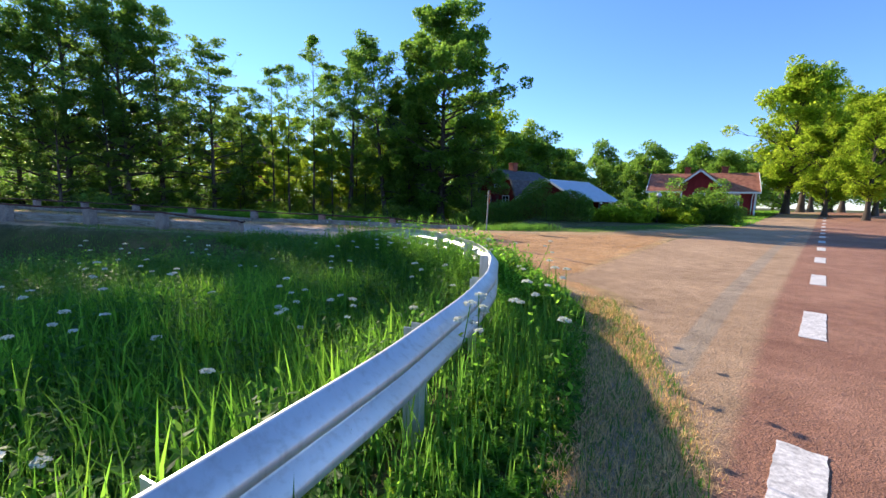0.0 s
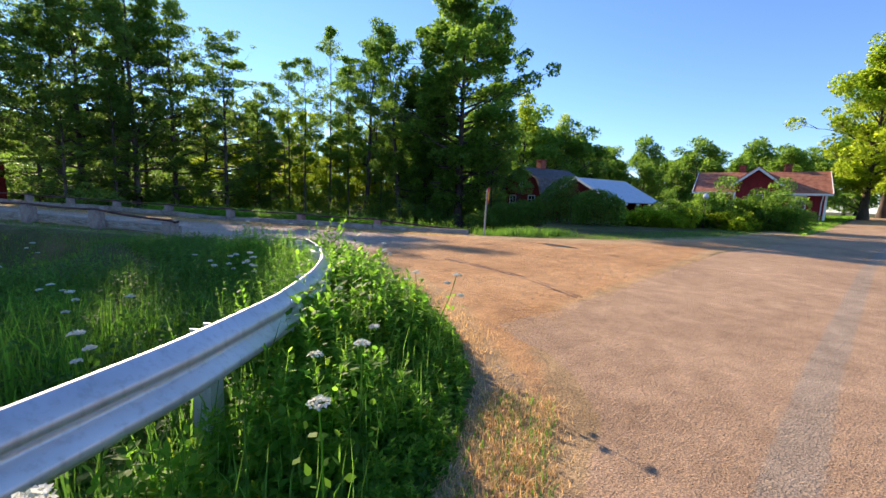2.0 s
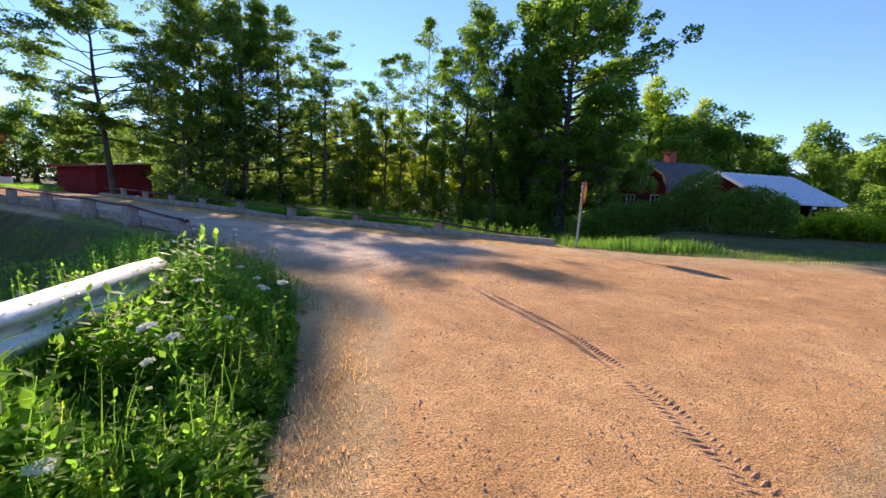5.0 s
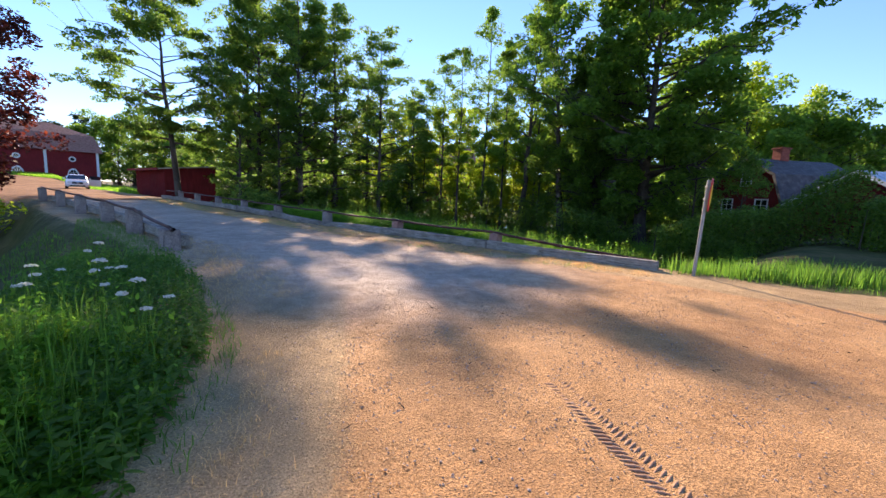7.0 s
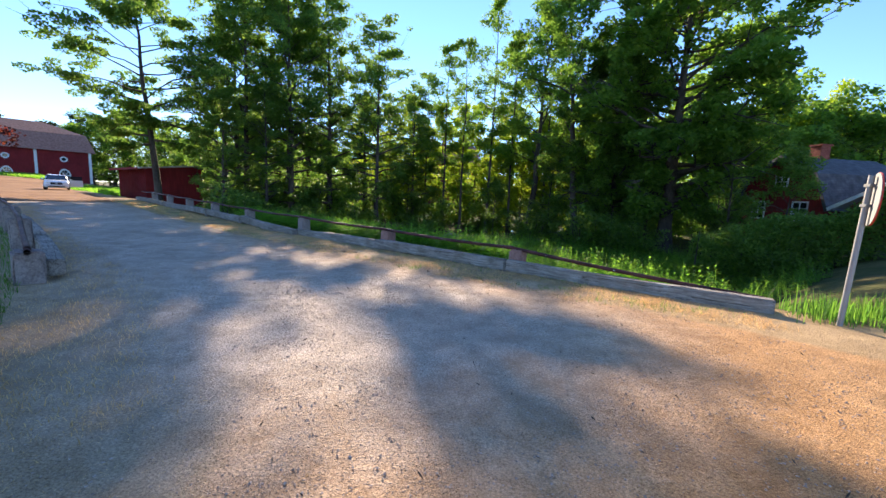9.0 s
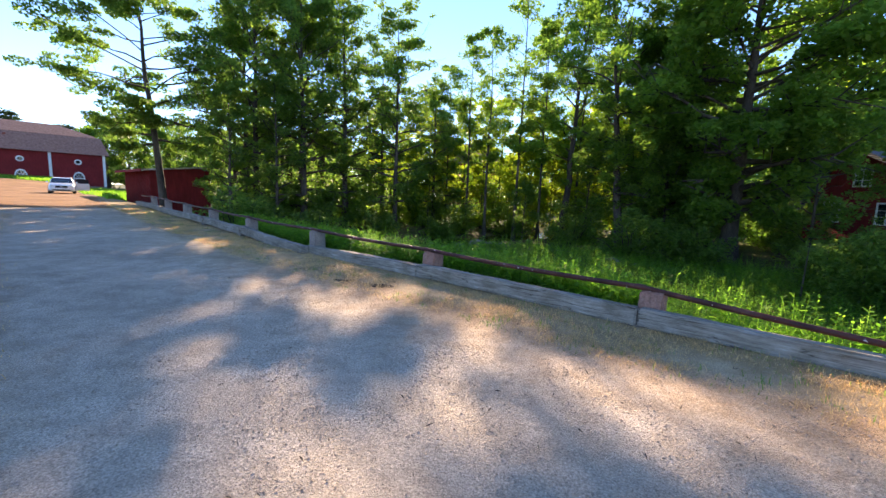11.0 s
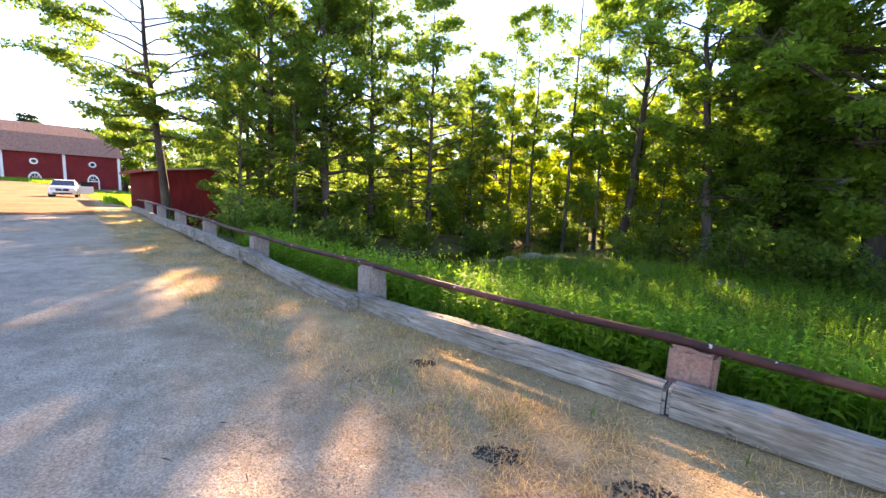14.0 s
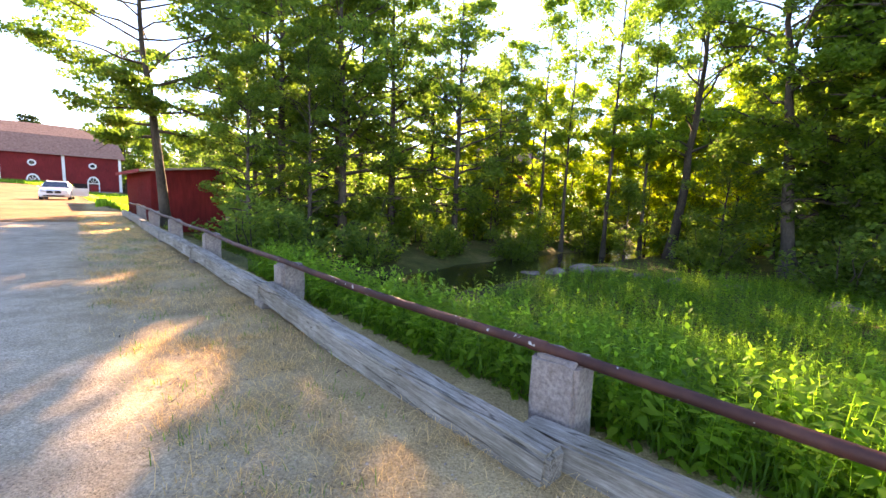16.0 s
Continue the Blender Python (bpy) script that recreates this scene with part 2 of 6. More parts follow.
M_WHITE = mat("white_paint", plain((0.74, 0.73, 0.70), 0.08), 0.6)
M_TILE = mat("roof_tiles", tiles_build((0.20, 0.075, 0.045), (0.32, 0.125, 0.075), (0.42, 0.19, 0.12)), 0.85)
M_TILE_OLD = mat("weathered_tiles", tiles_build((0.22, 0.105, 0.075), (0.31, 0.155, 0.11), (0.39, 0.21, 0.155), 2.2), 0.9)
M_SLATE = mat("dark_roofing", tiles_build((0.045, 0.045, 0.05), (0.075, 0.075, 0.08), (0.12, 0.12, 0.125), 3.0), 0.75)
M_SHEET = mat("sheet_metal_roof", plain((0.60, 0.66, 0.72), 0.08, 2.0), 0.42, 0.6)
M_GREYROOF = mat("grey_felt_roof", speckled((0.28, 0.25, 0.22), (0.40, 0.36, 0.32), (0.5, 0.46, 0.42), 1.0, 12.0, 0.2, 0.01, (1, 1, 1), True), 0.7)
M_BRICK = mat("chimney_brick", speckled((0.18, 0.05, 0.035), (0.26, 0.08, 0.055), (0.33, 0.12, 0.08), 3.0, 14.0, 0.5, 0.02, (1, 1, 2), True), 0.9)
M_GRANITE = mat("granite", speckled((0.20, 0.16, 0.14), (0.31, 0.25, 0.22), (0.42, 0.36, 0.32), 2.5, 34.0, 0.7, 0.02, (1, 1, 1), True), 0.9)
M_GRANITE_RED = mat("reddish_granite", speckled((0.24, 0.13, 0.10), (0.36, 0.20, 0.155), (0.46, 0.29, 0.23), 2.5, 34.0, 0.7, 0.02, (1, 1, 1), True), 0.9)
M_WOODGREY = mat("weathered_timber", wood_grey_build, 0.85)
M_PIPE = mat("rusty_pipe", rust_build, 0.6, 0.3)
M_ZINC = mat("galvanised_steel", streaked_zinc_build, 0.42, 0.6)
M_DARKMETAL = mat("dark_iron", plain((0.06, 0.06, 0.06), 0.2), 0.5, 0.7)
M_WATER = mat("creek_water", water_build, 0.06, 0.0, 0.6)
M_ROCK = mat("field_stone", speckled((0.14, 0.11, 0.09), (0.23, 0.19, 0.16), (0.34, 0.29, 0.25), 2.0, 18.0, 0.7, 0.03), 0.9)
M_GLASS = mat("window_glass", plain((0.02, 0.025, 0.03), 0.1), 0.06, 0.0, 0.8)
M_CAR = mat("white_car_paint", plain((0.72, 0.73, 0.75), 0.02, 3.0, 0.0), 0.25, 0.0, 0.6)
M_BLACK = mat("black_plastic", plain((0.015, 0.015, 0.016), 0.2), 0.5)
M_RUBBER = mat("rubber", plain((0.02, 0.02, 0.02), 0.2), 0.85)
M_LENS = mat("lamp_lens", plain((0.62, 0.64, 0.66), 0.05), 0.12, 0.3, 0.7)
M_SIGNRED = mat("sign_red", plain((0.55, 0.045, 0.03), 0.08), 0.5)
M_SIGNYEL = mat("sign_yellow", plain((0.72, 0.47, 0.03), 0.06), 0.5)
M_SIGNBACK = mat("sign_back", plain((0.30, 0.30, 0.29), 0.1), 0.6, 0.5)
M_COPPER = mat("copper_leaf", leaf_build((0.05, 0.018, 0.018), (0.085, 0.03, 0.028), (0.12, 0.05, 0.03), 0.35, (1.0, 0.6, 0.4)))

# ---------------------------------------------------------------- mesh tools


def mesh_of(name, verts, faces, material, smooth=False):
    """A mesh from arrays: faces is an int array of equal-sided faces, or a list of such arrays."""
    me = bpy.data.meshes.new(name)
    groups = [np.asarray(f, dtype=np.int64) for f in (faces if isinstance(faces, list) else [faces]) if len(f)]
    verts = np.asarray(verts, dtype=np.float32)
    me.vertices.add(len(verts))
    me.vertices.foreach_set("co", verts.ravel())
    loops = np.concatenate([g.ravel() for g in groups]).astype(np.int32)
    sizes = np.concatenate([np.full(len(g), g.shape[1]) for g in groups]).astype(np.int32)
    starts = np.concatenate([[0], np.cumsum(sizes)[:-1]]).astype(np.int32)
    me.loops.add(len(loops))
    me.loops.foreach_set("vertex_index", loops)
    me.polygons.add(len(sizes))
    me.polygons.foreach_set("loop_start", starts)
    me.polygons.foreach_set("use_smooth", np.full(len(sizes), smooth, dtype=bool))
    me.materials.append(material)
    me.update(calc_edges=True)
    me.validate()
    return me


def bm_mesh(name, bm, material, smooth=False):
    me = bpy.data.meshes.new(name)
    bmesh.ops.recalc_face_normals(bm, faces=bm.faces[:])
    bm.to_mesh(me)
    bm.free()
    me.materials.append(material)
    if smooth:
        for p in me.polygons:
            p.use_smooth = True
    return me


def part(name, data, material, parent, label="", smooth=False, m=None):
    """One mesh object under a thing or a part; data is a bmesh or a mesh."""
    me = bm_mesh(name, data, material, smooth) if isinstance(data, bmesh.types.BMesh) else data
    ob = new(name, me)
    ob.parent = parent
    if m is not None:
        ob.matrix_basis = m
    if label:
        ob["label"] = label
    return ob


def thing(name, m, label, category, group="", kind=""):
    ob = new(name)
    ob.empty_display_size = 0.2
    ob.matrix_basis = m
    return tagged(ob, label, category, group, kind)


def box(bm, lo, hi, bevel=0.0, m=None):
    r = bmesh.ops.create_cube(bm, size=1.0)
    vs = r["verts"]
    c = [(a + b) / 2 for a, b in zip(lo, hi)]
    for v in vs:
        v.co = Vector([c[i] + v.co[i] * (hi[i] - lo[i]) for i in range(3)])
    if bevel:
        es = list({e for v in vs for e in v.link_edges})
        r = bmesh.ops.bevel(bm, geom=es, offset=bevel, segments=2, affect="EDGES", clamp_overlap=True)
        vs = list({v for f in r["faces"] for v in f.verts} | {v for v in vs if v.is_valid})
    if m is not None:
        for v in vs:
            v.co = m @ v.co
    return vs


def boxed(lo, hi, bevel=0.0, m=None):
    bm = bmesh.new()
    box(bm, lo, hi, bevel, m)
    return bm


def tube(points, radii, sides=6, cap=True):
    """Arrays of a tube along a polyline."""
    P = np.asarray(points, float)
    R = np.broadcast_to(np.asarray(radii, float), (len(P),))
    T = np.gradient(P, axis=0)
    T /= np.linalg.norm(T, axis=1)[:, None] + 1e-9
    up = np.array([0, 0, 1.0]) if abs(T[0][2]) < 0.9 else np.array([1.0, 0, 0])
    U = np.cross(T, up)
    U /= np.linalg.norm(U, axis=1)[:, None] + 1e-9
    W = np.cross(T, U)
    ang = np.arange(sides) * 2 * np.pi / sides
    V = P[:, None] + R[:, None, None] * (np.cos(ang)[None, :, None] * U[:, None] + np.sin(ang)[None, :, None] * W[:, None])
    i = np.arange(len(P) - 1)[:, None] * sides
    j = np.arange(sides)[None]
    k = (j + 1) % sides
    F = np.stack([i + j, i + k, i + sides + k, i + sides + j], -1).reshape(-1, 4)
    V = V.reshape(-1, 3)
    if cap and sides == 4:
        F = np.concatenate([F, [[3, 2, 1, 0]], [[len(V) - 4 + q for q in range(4)]]])
    return V, F


def join(pieces):
    V, F, n = [], [], 0
    for v, f in pieces:
        V.append(v)
        F.append(np.asarray(f) + n)
        n += len(v)
    return np.concatenate(V), np.concatenate(F)


def tube_mesh(name, points, radii, material, sides=8):
    v, f = tube(points, radii, sides)
    return mesh_of(name, v, f, material, True)


# ---------------------------------------------------------------- the lie of the land
POSTS = [(0.23, 10.05, 0.41), (-2.76, 12.10, 0.48), (-5.76, 14.16, 0.56), (-8.66, 16.35, 0.62), (-11.44, 18.68, 0.69),
         (-14.20, 21.0, 0.74), (-16.95, 23.35, 0.80), (-19.70, 25.70, 0.86)]
AX, AY = 0.23, 10.05
BX, BY = -0.790, 0.613
NX, NY = 0.613, 0.790


def smooth01(a, b, x):
    t = np.clip((x - a) / (b - a), 0, 1)
    return t * t * (3 - 2 * t)


def along(x, y):
    return (x - AX) * BX + (y - AY) * BY


def across(x, y):
    return (x - AX) * NX + (y - AY) * NY


def wob(x, y, f=1.0, k=0.0):
    return (np.sin(x * 1.7 * f + y * 0.9 * f + k) + np.sin(x * 0.8 * f - y * 2.1 * f + 1.3 + k) + np.sin(x * 3.1 * f + y * 2.7 * f + 4 + k) * 0.5) / 2.5


MEADOW = [(-14, -13), (-10, -9.6), (-6.9, -7.8), (-5.1, -6.3), (-4.0, -5.2), (-3.3, -4.0), (-3.0, -3.0), (-2.85, -1.5), (-3.0, -0.4), (-3.4, 0.9), (-4.2, 2.6), (-6.4, 5.6), (-9.2, 7.9), (-14, 11.5), (-24, 19), (-30, 14), (-22, -6)]


def inside(poly, x, y):
    poly = np.asarray(poly)
    res = np.zeros(np.shape(x), bool)
    j = len(poly) - 1
    for i in range(len(poly)):
        xi, yi, xj, yj = *poly[i], *poly[j]
        c = ((yi > y) != (yj > y)) & (x < (xj - xi) * (y - yi) / (yj - yi + 1e-12) + xi)
        res ^= c
        j = i
    return res


def rim(poly, x, y):
    """Distance to the rim of a patch, positive inside."""
    poly = np.asarray(poly, float)
    best = np.full(x.shape, 1e9)
    for (x0, y0), (x1, y1) in zip(poly, np.roll(poly, -1, axis=0)):
        dx, dy = x1 - x0, y1 - y0
        t = np.clip(((x - x0) * dx + (y - y0) * dy) / (dx * dx + dy * dy + 1e-12), 0, 1)
        best = np.minimum(best, np.hypot(x - x0 - t * dx, y - y0 - t * dy))
    return np.where(inside(poly, x, y), best, -best)


def land(x, y):
    """Height of the ground."""
    x, y = np.asarray(x, float), np.asarray(y, float)
    a, s = along(x, y), across(x, y)
    z = 0.010 * np.clip(a, 0, 40) + 0.0 * x
    z = z + 1.0 * smooth01(24, 62, x) * smooth01(60, 10, y)
    steep = smooth01(8.2, 11, a) * smooth01(27, 23, a)
    right = smooth01(0.5, 2.6 - 1.6 * steep, s) * smooth01(-6.0, -1.5, a + 0.12 * s)
    right = right * (1 - 0.9 * smooth01(36, 60, s))
    z = z - 1.55 * right
    left = smooth01(-6.9, -9.2, s) * smooth01(3.0, 6.0, a) * smooth01(34, 24, a)
    z = z - 1.3 * left
    z = z + 1.7 * smooth01(52, 105, a) * smooth01(40, 10, np.abs(s))
    mead = smooth01(0.1, 1.6, rim(MEADOW, x, y)) * smooth01(-6.9, -8.0, s)
    z = z - 0.35 * mead * (1 - left)
    creek = np.exp(-((a - 16.4 - 0.02 * s - 1.2 * np.sin(s * 0.11)) / 2.7) ** 2) * np.maximum(smooth01(0.8, 2.0, s), smooth01(-7.2, -8.2, s))
    z = z - 0.85 * creek
    z = z + 0.05 * wob(x, y, 0.7) * np.clip(right + left + mead, 0, 1) * 2
    return z


def axis_steps(lo, hi, step, far, grow):
    c = list(np.arange(lo, hi + 1e-6, step))
    d, up, dn = step, hi, lo
    while up < far:
        d *= grow
        up += d
        dn -= d
        c.append(up)
        c.insert(0, dn)
    return np.array(c)


VERGE = [(-8, -9.4), (-4.1, -7.3), (-3.3, -6.6), (-2.3, -5.7), (-1.2, -4.9), (0.2, -2.9), (4, -0.9), (9.5, 1.7), (13.5, 2.6), (40, 10.4), (40, 13.0),
         (17, 6.6), (9.0, 5.6), (5.8, 6.2), (4.3, 7.4), (3.2, 8.6), (0.45, 10.35), (-2.6, 12.4), (-5.6, 14.5), (-8.5, 16.7), (-11.3, 19.0), (-16.8, 23.7), (-24, 29.7),
         (-33, 36), (-36, 33), (-26, 22.5), (-16.5, 13.9), (-10.0, 9.3), (-6.0, 6.2), (-3.6, 3.2), (-2.2, 0.6), (-2.0, -1.4), (-2.0, -3.2), (-2.6, -4.6), (-3.6, -6.0), (-5.2, -7.3), (-8, -8.8)]
YARD = [(-1.7, -4.75), (-1.1, -3.6), (0.2, -2.3), (4.2, -0.5), (9.6, 2.1), (14, 3.4), (13, 4.6), (8.5, 4.0), (5.6, 4.6), (3.9, 5.6), (2.6, 6.8), (1.0, 8.0), (-0.9, 9.6),
        (-3.8, 11.4), (-6.8, 12.5), (-2.6, 6.0), (-1.6, 3.0), (-1.0, 0.6), (-1.0, -1.6), (-1.35, -3.0)]
LANE = [(1.0, 6.9), (-0.2, 8.2), (-1.8, 9.3), (-4.2, 10.75), (-6.7, 12.35), (-9.4, 14.5), (-12.3, 16.9), (-17.3, 21.3), (-21.5, 24.9), (-25.5, 28.2),
        (-24.5, 22.0), (-20.5, 18.6), (-15.3, 14.3), (-11.6, 11.6), (-8.3, 9.2), (-5.4, 7.0), (-3.0, 4.6), (-1.2, 4.2), (0.4, 5.4)]
UX, UY = 0.947, 0.321
ROAD_L = [(-40, -19.6), (-9.5, -9.3), (-4.4, -7.5), (-3.55, -6.8), (-2.45, -5.65), (-1.4, -4.78), (-1.12, -4.2), (-1.02, -3.72), (-1.1, -3.3), (-1.03, -2.8), (0.16, -2.44), (1.57, -1.87),
          (4.0, -0.77), (9.56, 1.6), (13.7, 2.6), (30, 8.0), (60, 18.2), (120, 38.5)]
APRON = ROAD_L + [(120, 33.3), (-3.4 + 0.3, -7.4 - 0.5), (-40, -20.4)]


def beside_line(u, w):
    """A point u metres along the road's broken line and w metres to its left."""
    return (-3.4 + UX * u - UY * w, -7.4 + UY * u + UX * w)


RED = [beside_line(-38, 0.3), beside_line(-1, 0.3), beside_line(4, 0.45), beside_line(130, 0.6), beside_line(130, -6.6), beside_line(-38, -6.6)]
PATCH = [beside_line(u, w) for u, w in ((-1.5, 0.62), (3, 0.80), (5, 0.88), (14, 1.0), (26, 0.9), (26, 1.15), (14, 1.26), (5, 1.13), (3, 1.05), (-1.5, 0.85))]

GX, GY = axis_steps(-12, 12, 0.11, 1500, 1.05), axis_steps(-9, 17, 0.11, 1500, 1.05)
X, Y = np.meshgrid(GX, GY, indexing="ij")
Z = land(X, Y)
idx = np.arange(X.size).reshape(X.shape)
F = np.stack([idx[:-1, :-1], idx[1:, :-1], idx[1:, 1:], idx[:-1, 1:]], -1).reshape(-1, 4)
ZONES = (("verge", VERGE, 0.5), ("yard", YARD, 0.45), ("lane", LANE, 2.0), ("apron", APRON, 0.10), ("road", RED, 0.30))
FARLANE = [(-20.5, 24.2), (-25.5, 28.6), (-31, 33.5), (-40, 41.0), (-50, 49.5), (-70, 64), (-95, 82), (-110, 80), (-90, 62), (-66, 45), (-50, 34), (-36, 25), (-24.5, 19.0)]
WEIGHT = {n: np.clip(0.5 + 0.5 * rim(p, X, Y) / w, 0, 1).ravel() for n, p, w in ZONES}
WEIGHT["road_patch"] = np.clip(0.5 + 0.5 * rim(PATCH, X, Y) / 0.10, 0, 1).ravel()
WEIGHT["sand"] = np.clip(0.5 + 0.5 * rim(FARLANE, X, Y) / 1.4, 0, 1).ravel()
# worn wheel tracks and slight unevenness
Z = Z + (0.007 * wob(X, Y, 3.0) + 0.004 * wob(X, Y, 9.0)) * (np.maximum(np.maximum(WEIGHT["yard"], WEIGHT["sand"]), WEIGHT["lane"]).reshape(X.shape) > 0.4)
V = np.stack([X, Y, Z], -1).reshape(-1, 3)
mids = {n: w[F].mean(1) for n, w in WEIGHT.items()}
owner = np.zeros(len(F), int)
for k, (n, _, _) in enumerate(ZONES):
    owner[mids[n] > 0.5] = k + 1
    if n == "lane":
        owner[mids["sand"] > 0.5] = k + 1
NAMES = (("ground", "green and straw-coloured meadow ground sloping to a creek", "ground"), ("verge", "strip of sun-bleached dry grass and dust beside the gravel", "verge"),
         ("gravel_yard", "reddish trodden gravel forecourt with tyre tracks", "gravel yard"), ("gravel_lane", "pale grey gravel lane leading over the bridge", "lane"),
         ("asphalt_apron", "pale worn asphalt widening into the junction", "asphalt"), ("road", "reddish asphalt country road with a broken white line", "road"))
for k, (n, label, cat) in enumerate(NAMES):
    pick = F[owner == k]
    used, inv = np.unique(pick, return_inverse=True)
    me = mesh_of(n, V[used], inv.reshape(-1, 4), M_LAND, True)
    for zn, w in WEIGHT.items():
        at = me.attributes.new(zn, "FLOAT", "POINT")
        at.data.foreach_set("value", w[used].astype(np.float32))
    tagged(new(n, me), label, cat, kind="structure")
# broken line
for k in range(-2, 16):
    rng = np.random.default_rng(300 + k)
    u0 = -1.6 + 4.2 * k
    n = 22
    us = np.concatenate([np.linspace(0, 1.5, n), np.full(4, 1.5), np.linspace(1.5, 0, n), np.zeros(4)])
    ws = np.concatenate([np.full(n, -0.11), np.linspace(-0.07, 0.07, 4), np.full(n, 0.11), np.linspace(0.07, -0.07, 4)])
    p = np.array([beside_line(u0 + u, w) for u, w in zip(us + rng.normal(0, 0.006, len(us)), ws + rng.normal(0, 0.003, len(us)))])
    m = len(p)
    mid = np.array([beside_line(u0 + 0.75, 0.0)])
    top = np.column_stack([p, land(p[:, 0], p[:, 1]) + 0.006])
    V = np.concatenate([top, top - [0, 0, 0.012], np.column_stack([mid, land(mid[:, 0], mid[:, 1]) + 0.006])])
    i = np.arange(m)
    j = (i + 1) % m
    ob = new("road_marking", mesh_of("road_marking", V, [np.stack([i, j, np.full(m, 2 * m)], -1), np.stack([i, i + m, j + m, j], -1)], M_LINE))
    tagged(ob, "worn white dash painted on the reddish road", "road marking", "broken white line", "structure")
# creek
S = np.linspace(-40, 46, 60)
A0 = 16.4 + 0.02 * S + 1.2 * np.sin(S * 0.11)
V = np.concatenate([np.stack([AX + BX * (A0 + o) + NX * S, AY + BY * (A0 + o) + NY * S, np.full(60, -1.86)], -1) for o in (-3.6, 3.6)])
i = np.arange(59)
water = new("creek_water", mesh_of("creek_water", V, np.stack([i, i + 1, i + 61, i + 60], -1), M_WATER, True))
tagged(water, "dark rippling creek water glinting in the sun", "water", kind="structure")

# ---------------------------------------------------------------- plants


def leaf_quads(rng, centres, size, flat=0.5, narrow=0.55):
    """Small diamond leaves at the given centres, most of them lying rather flat."""
    n = len(centres)
    d = rng.normal(size=(n, 3))
    d[:, 2] *= 1 - flat * 0.6
    d /= np.linalg.norm(d, axis=1)[:, None] + 1e-9
    w = np.cross(d, rng.normal(size=(n, 3)) * [flat, flat, 0.2] + [0, 0, 1])
    w /= np.linalg.norm(w, axis=1)[:, None] + 1e-9
    L = size * rng.uniform(0.6, 1.35, (n, 1))
    W = L * narrow
    V = np.stack([centres - d * L / 2, centres + w * W / 2 - d * L * 0.08, centres + d * L / 2, centres - w * W / 2 - d * L * 0.08], 1)
    return V.reshape(-1, 3), np.arange(4 * n).reshape(-1, 4)


def skeleton_tree(rng, height, spread, base=0.25, limbs=26, rise=25, lean=(0, 0), bulge=0.45, trunk_r=0.2, wobble=0.25, taper=1.0, forks=3):
    """A trunk with limbs and twigs; gives the wood's arrays and the places where leaves sit."""
    nz = 12
    f = np.linspace(0, 1, nz)
    off = np.cumsum(rng.normal(0, wobble / nz * 2.0, (nz, 2)), axis=0)
    off -= off[0]
    T = np.column_stack([lean[0] * f ** 1.3 * height + off[:, 0] * f, lean[1] * f ** 1.3 * height + off[:, 1] * f, f * height])
    rad = trunk_r * (1 - 0.93 * f ** 0.9)
    rad[0] *= 1.5
    wood = [tube(T, rad, 7)]
    sites = []
    az = rng.uniform(0, 6.28)
    for i in range(limbs):
        g = base + (0.98 - base) * (i + rng.uniform(0, 1)) / limbs
        az += 2.4 + rng.normal(0, 0.35)
        p0 = np.array([np.interp(g, f, T[:, k]) for k in range(3)])
        h = (g - base) / (1 - base)
        prof = (h / bulge) ** 0.6 if h < bulge else max(0.0, (1 - h) / (1 - bulge)) ** (0.75 * taper)
        length = spread * (0.28 + 0.72 * prof) * rng.uniform(0.65, 1.15)
        el = radians(rise + 38 * h + rng.normal(0, 10))
        d = np.array([math.cos(az) * math.cos(el), math.sin(az) * math.cos(el), math.sin(el)])
        k = np.linspace(0, 1, 6)[:, None]
        bend = rng.normal(0, 0.09, (6, 3)) * length * k
        P = p0 + d * length * k + np.array([0, 0, -0.10 * length]) * k ** 2 + bend * 0.6
        r0 = max(0.012, np.interp(g, f, rad) * 0.5)
        wood.append(tube(P, r0 * (1 - 0.85 * k[:, 0]), 4, False))
        for j in range(forks + 1):
            q = rng.uniform(0.3, 0.95)
            s0 = p0 + d * length * q + np.array([0, 0, -0.10 * length * q * q])
            d2 = d + rng.normal(0, 0.55, 3)
            d2 /= np.linalg.norm(d2)
            l2 = length * rng.uniform(0.22, 0.45)
            S2 = s0 + d2 * l2 * np.linspace(0, 1, 4)[:, None]
            wood.append(tube(S2, r0 * 0.35 * np.array([1, 0.7, 0.5, 0.25]), 3, False))
            for u in (0.35, 0.65, 1.0):
                sites.append(s0 + d2 * l2 * u)
        for u in np.linspace(0.4, 1.0, 5):
            sites.append(p0 + d * length * u + np.array([0, 0, -0.10 * length * u * u]))
    sites.append(T[-1])
    sites.append(T[-2])
    return wood, np.array(sites)


def leafed(rng, sites, total, clump, size, flat=0.5, squash=0.55, gap=0.0, narrow=0.58):
    keep = sites[rng.uniform(size=len(sites)) > gap]
    pick = keep[rng.integers(0, len(keep), total)]
    off = rng.normal(0, clump, (total, 3)) * [1, 1, squash]
    return leaf_quads(rng, pick + off, size, flat, narrow)


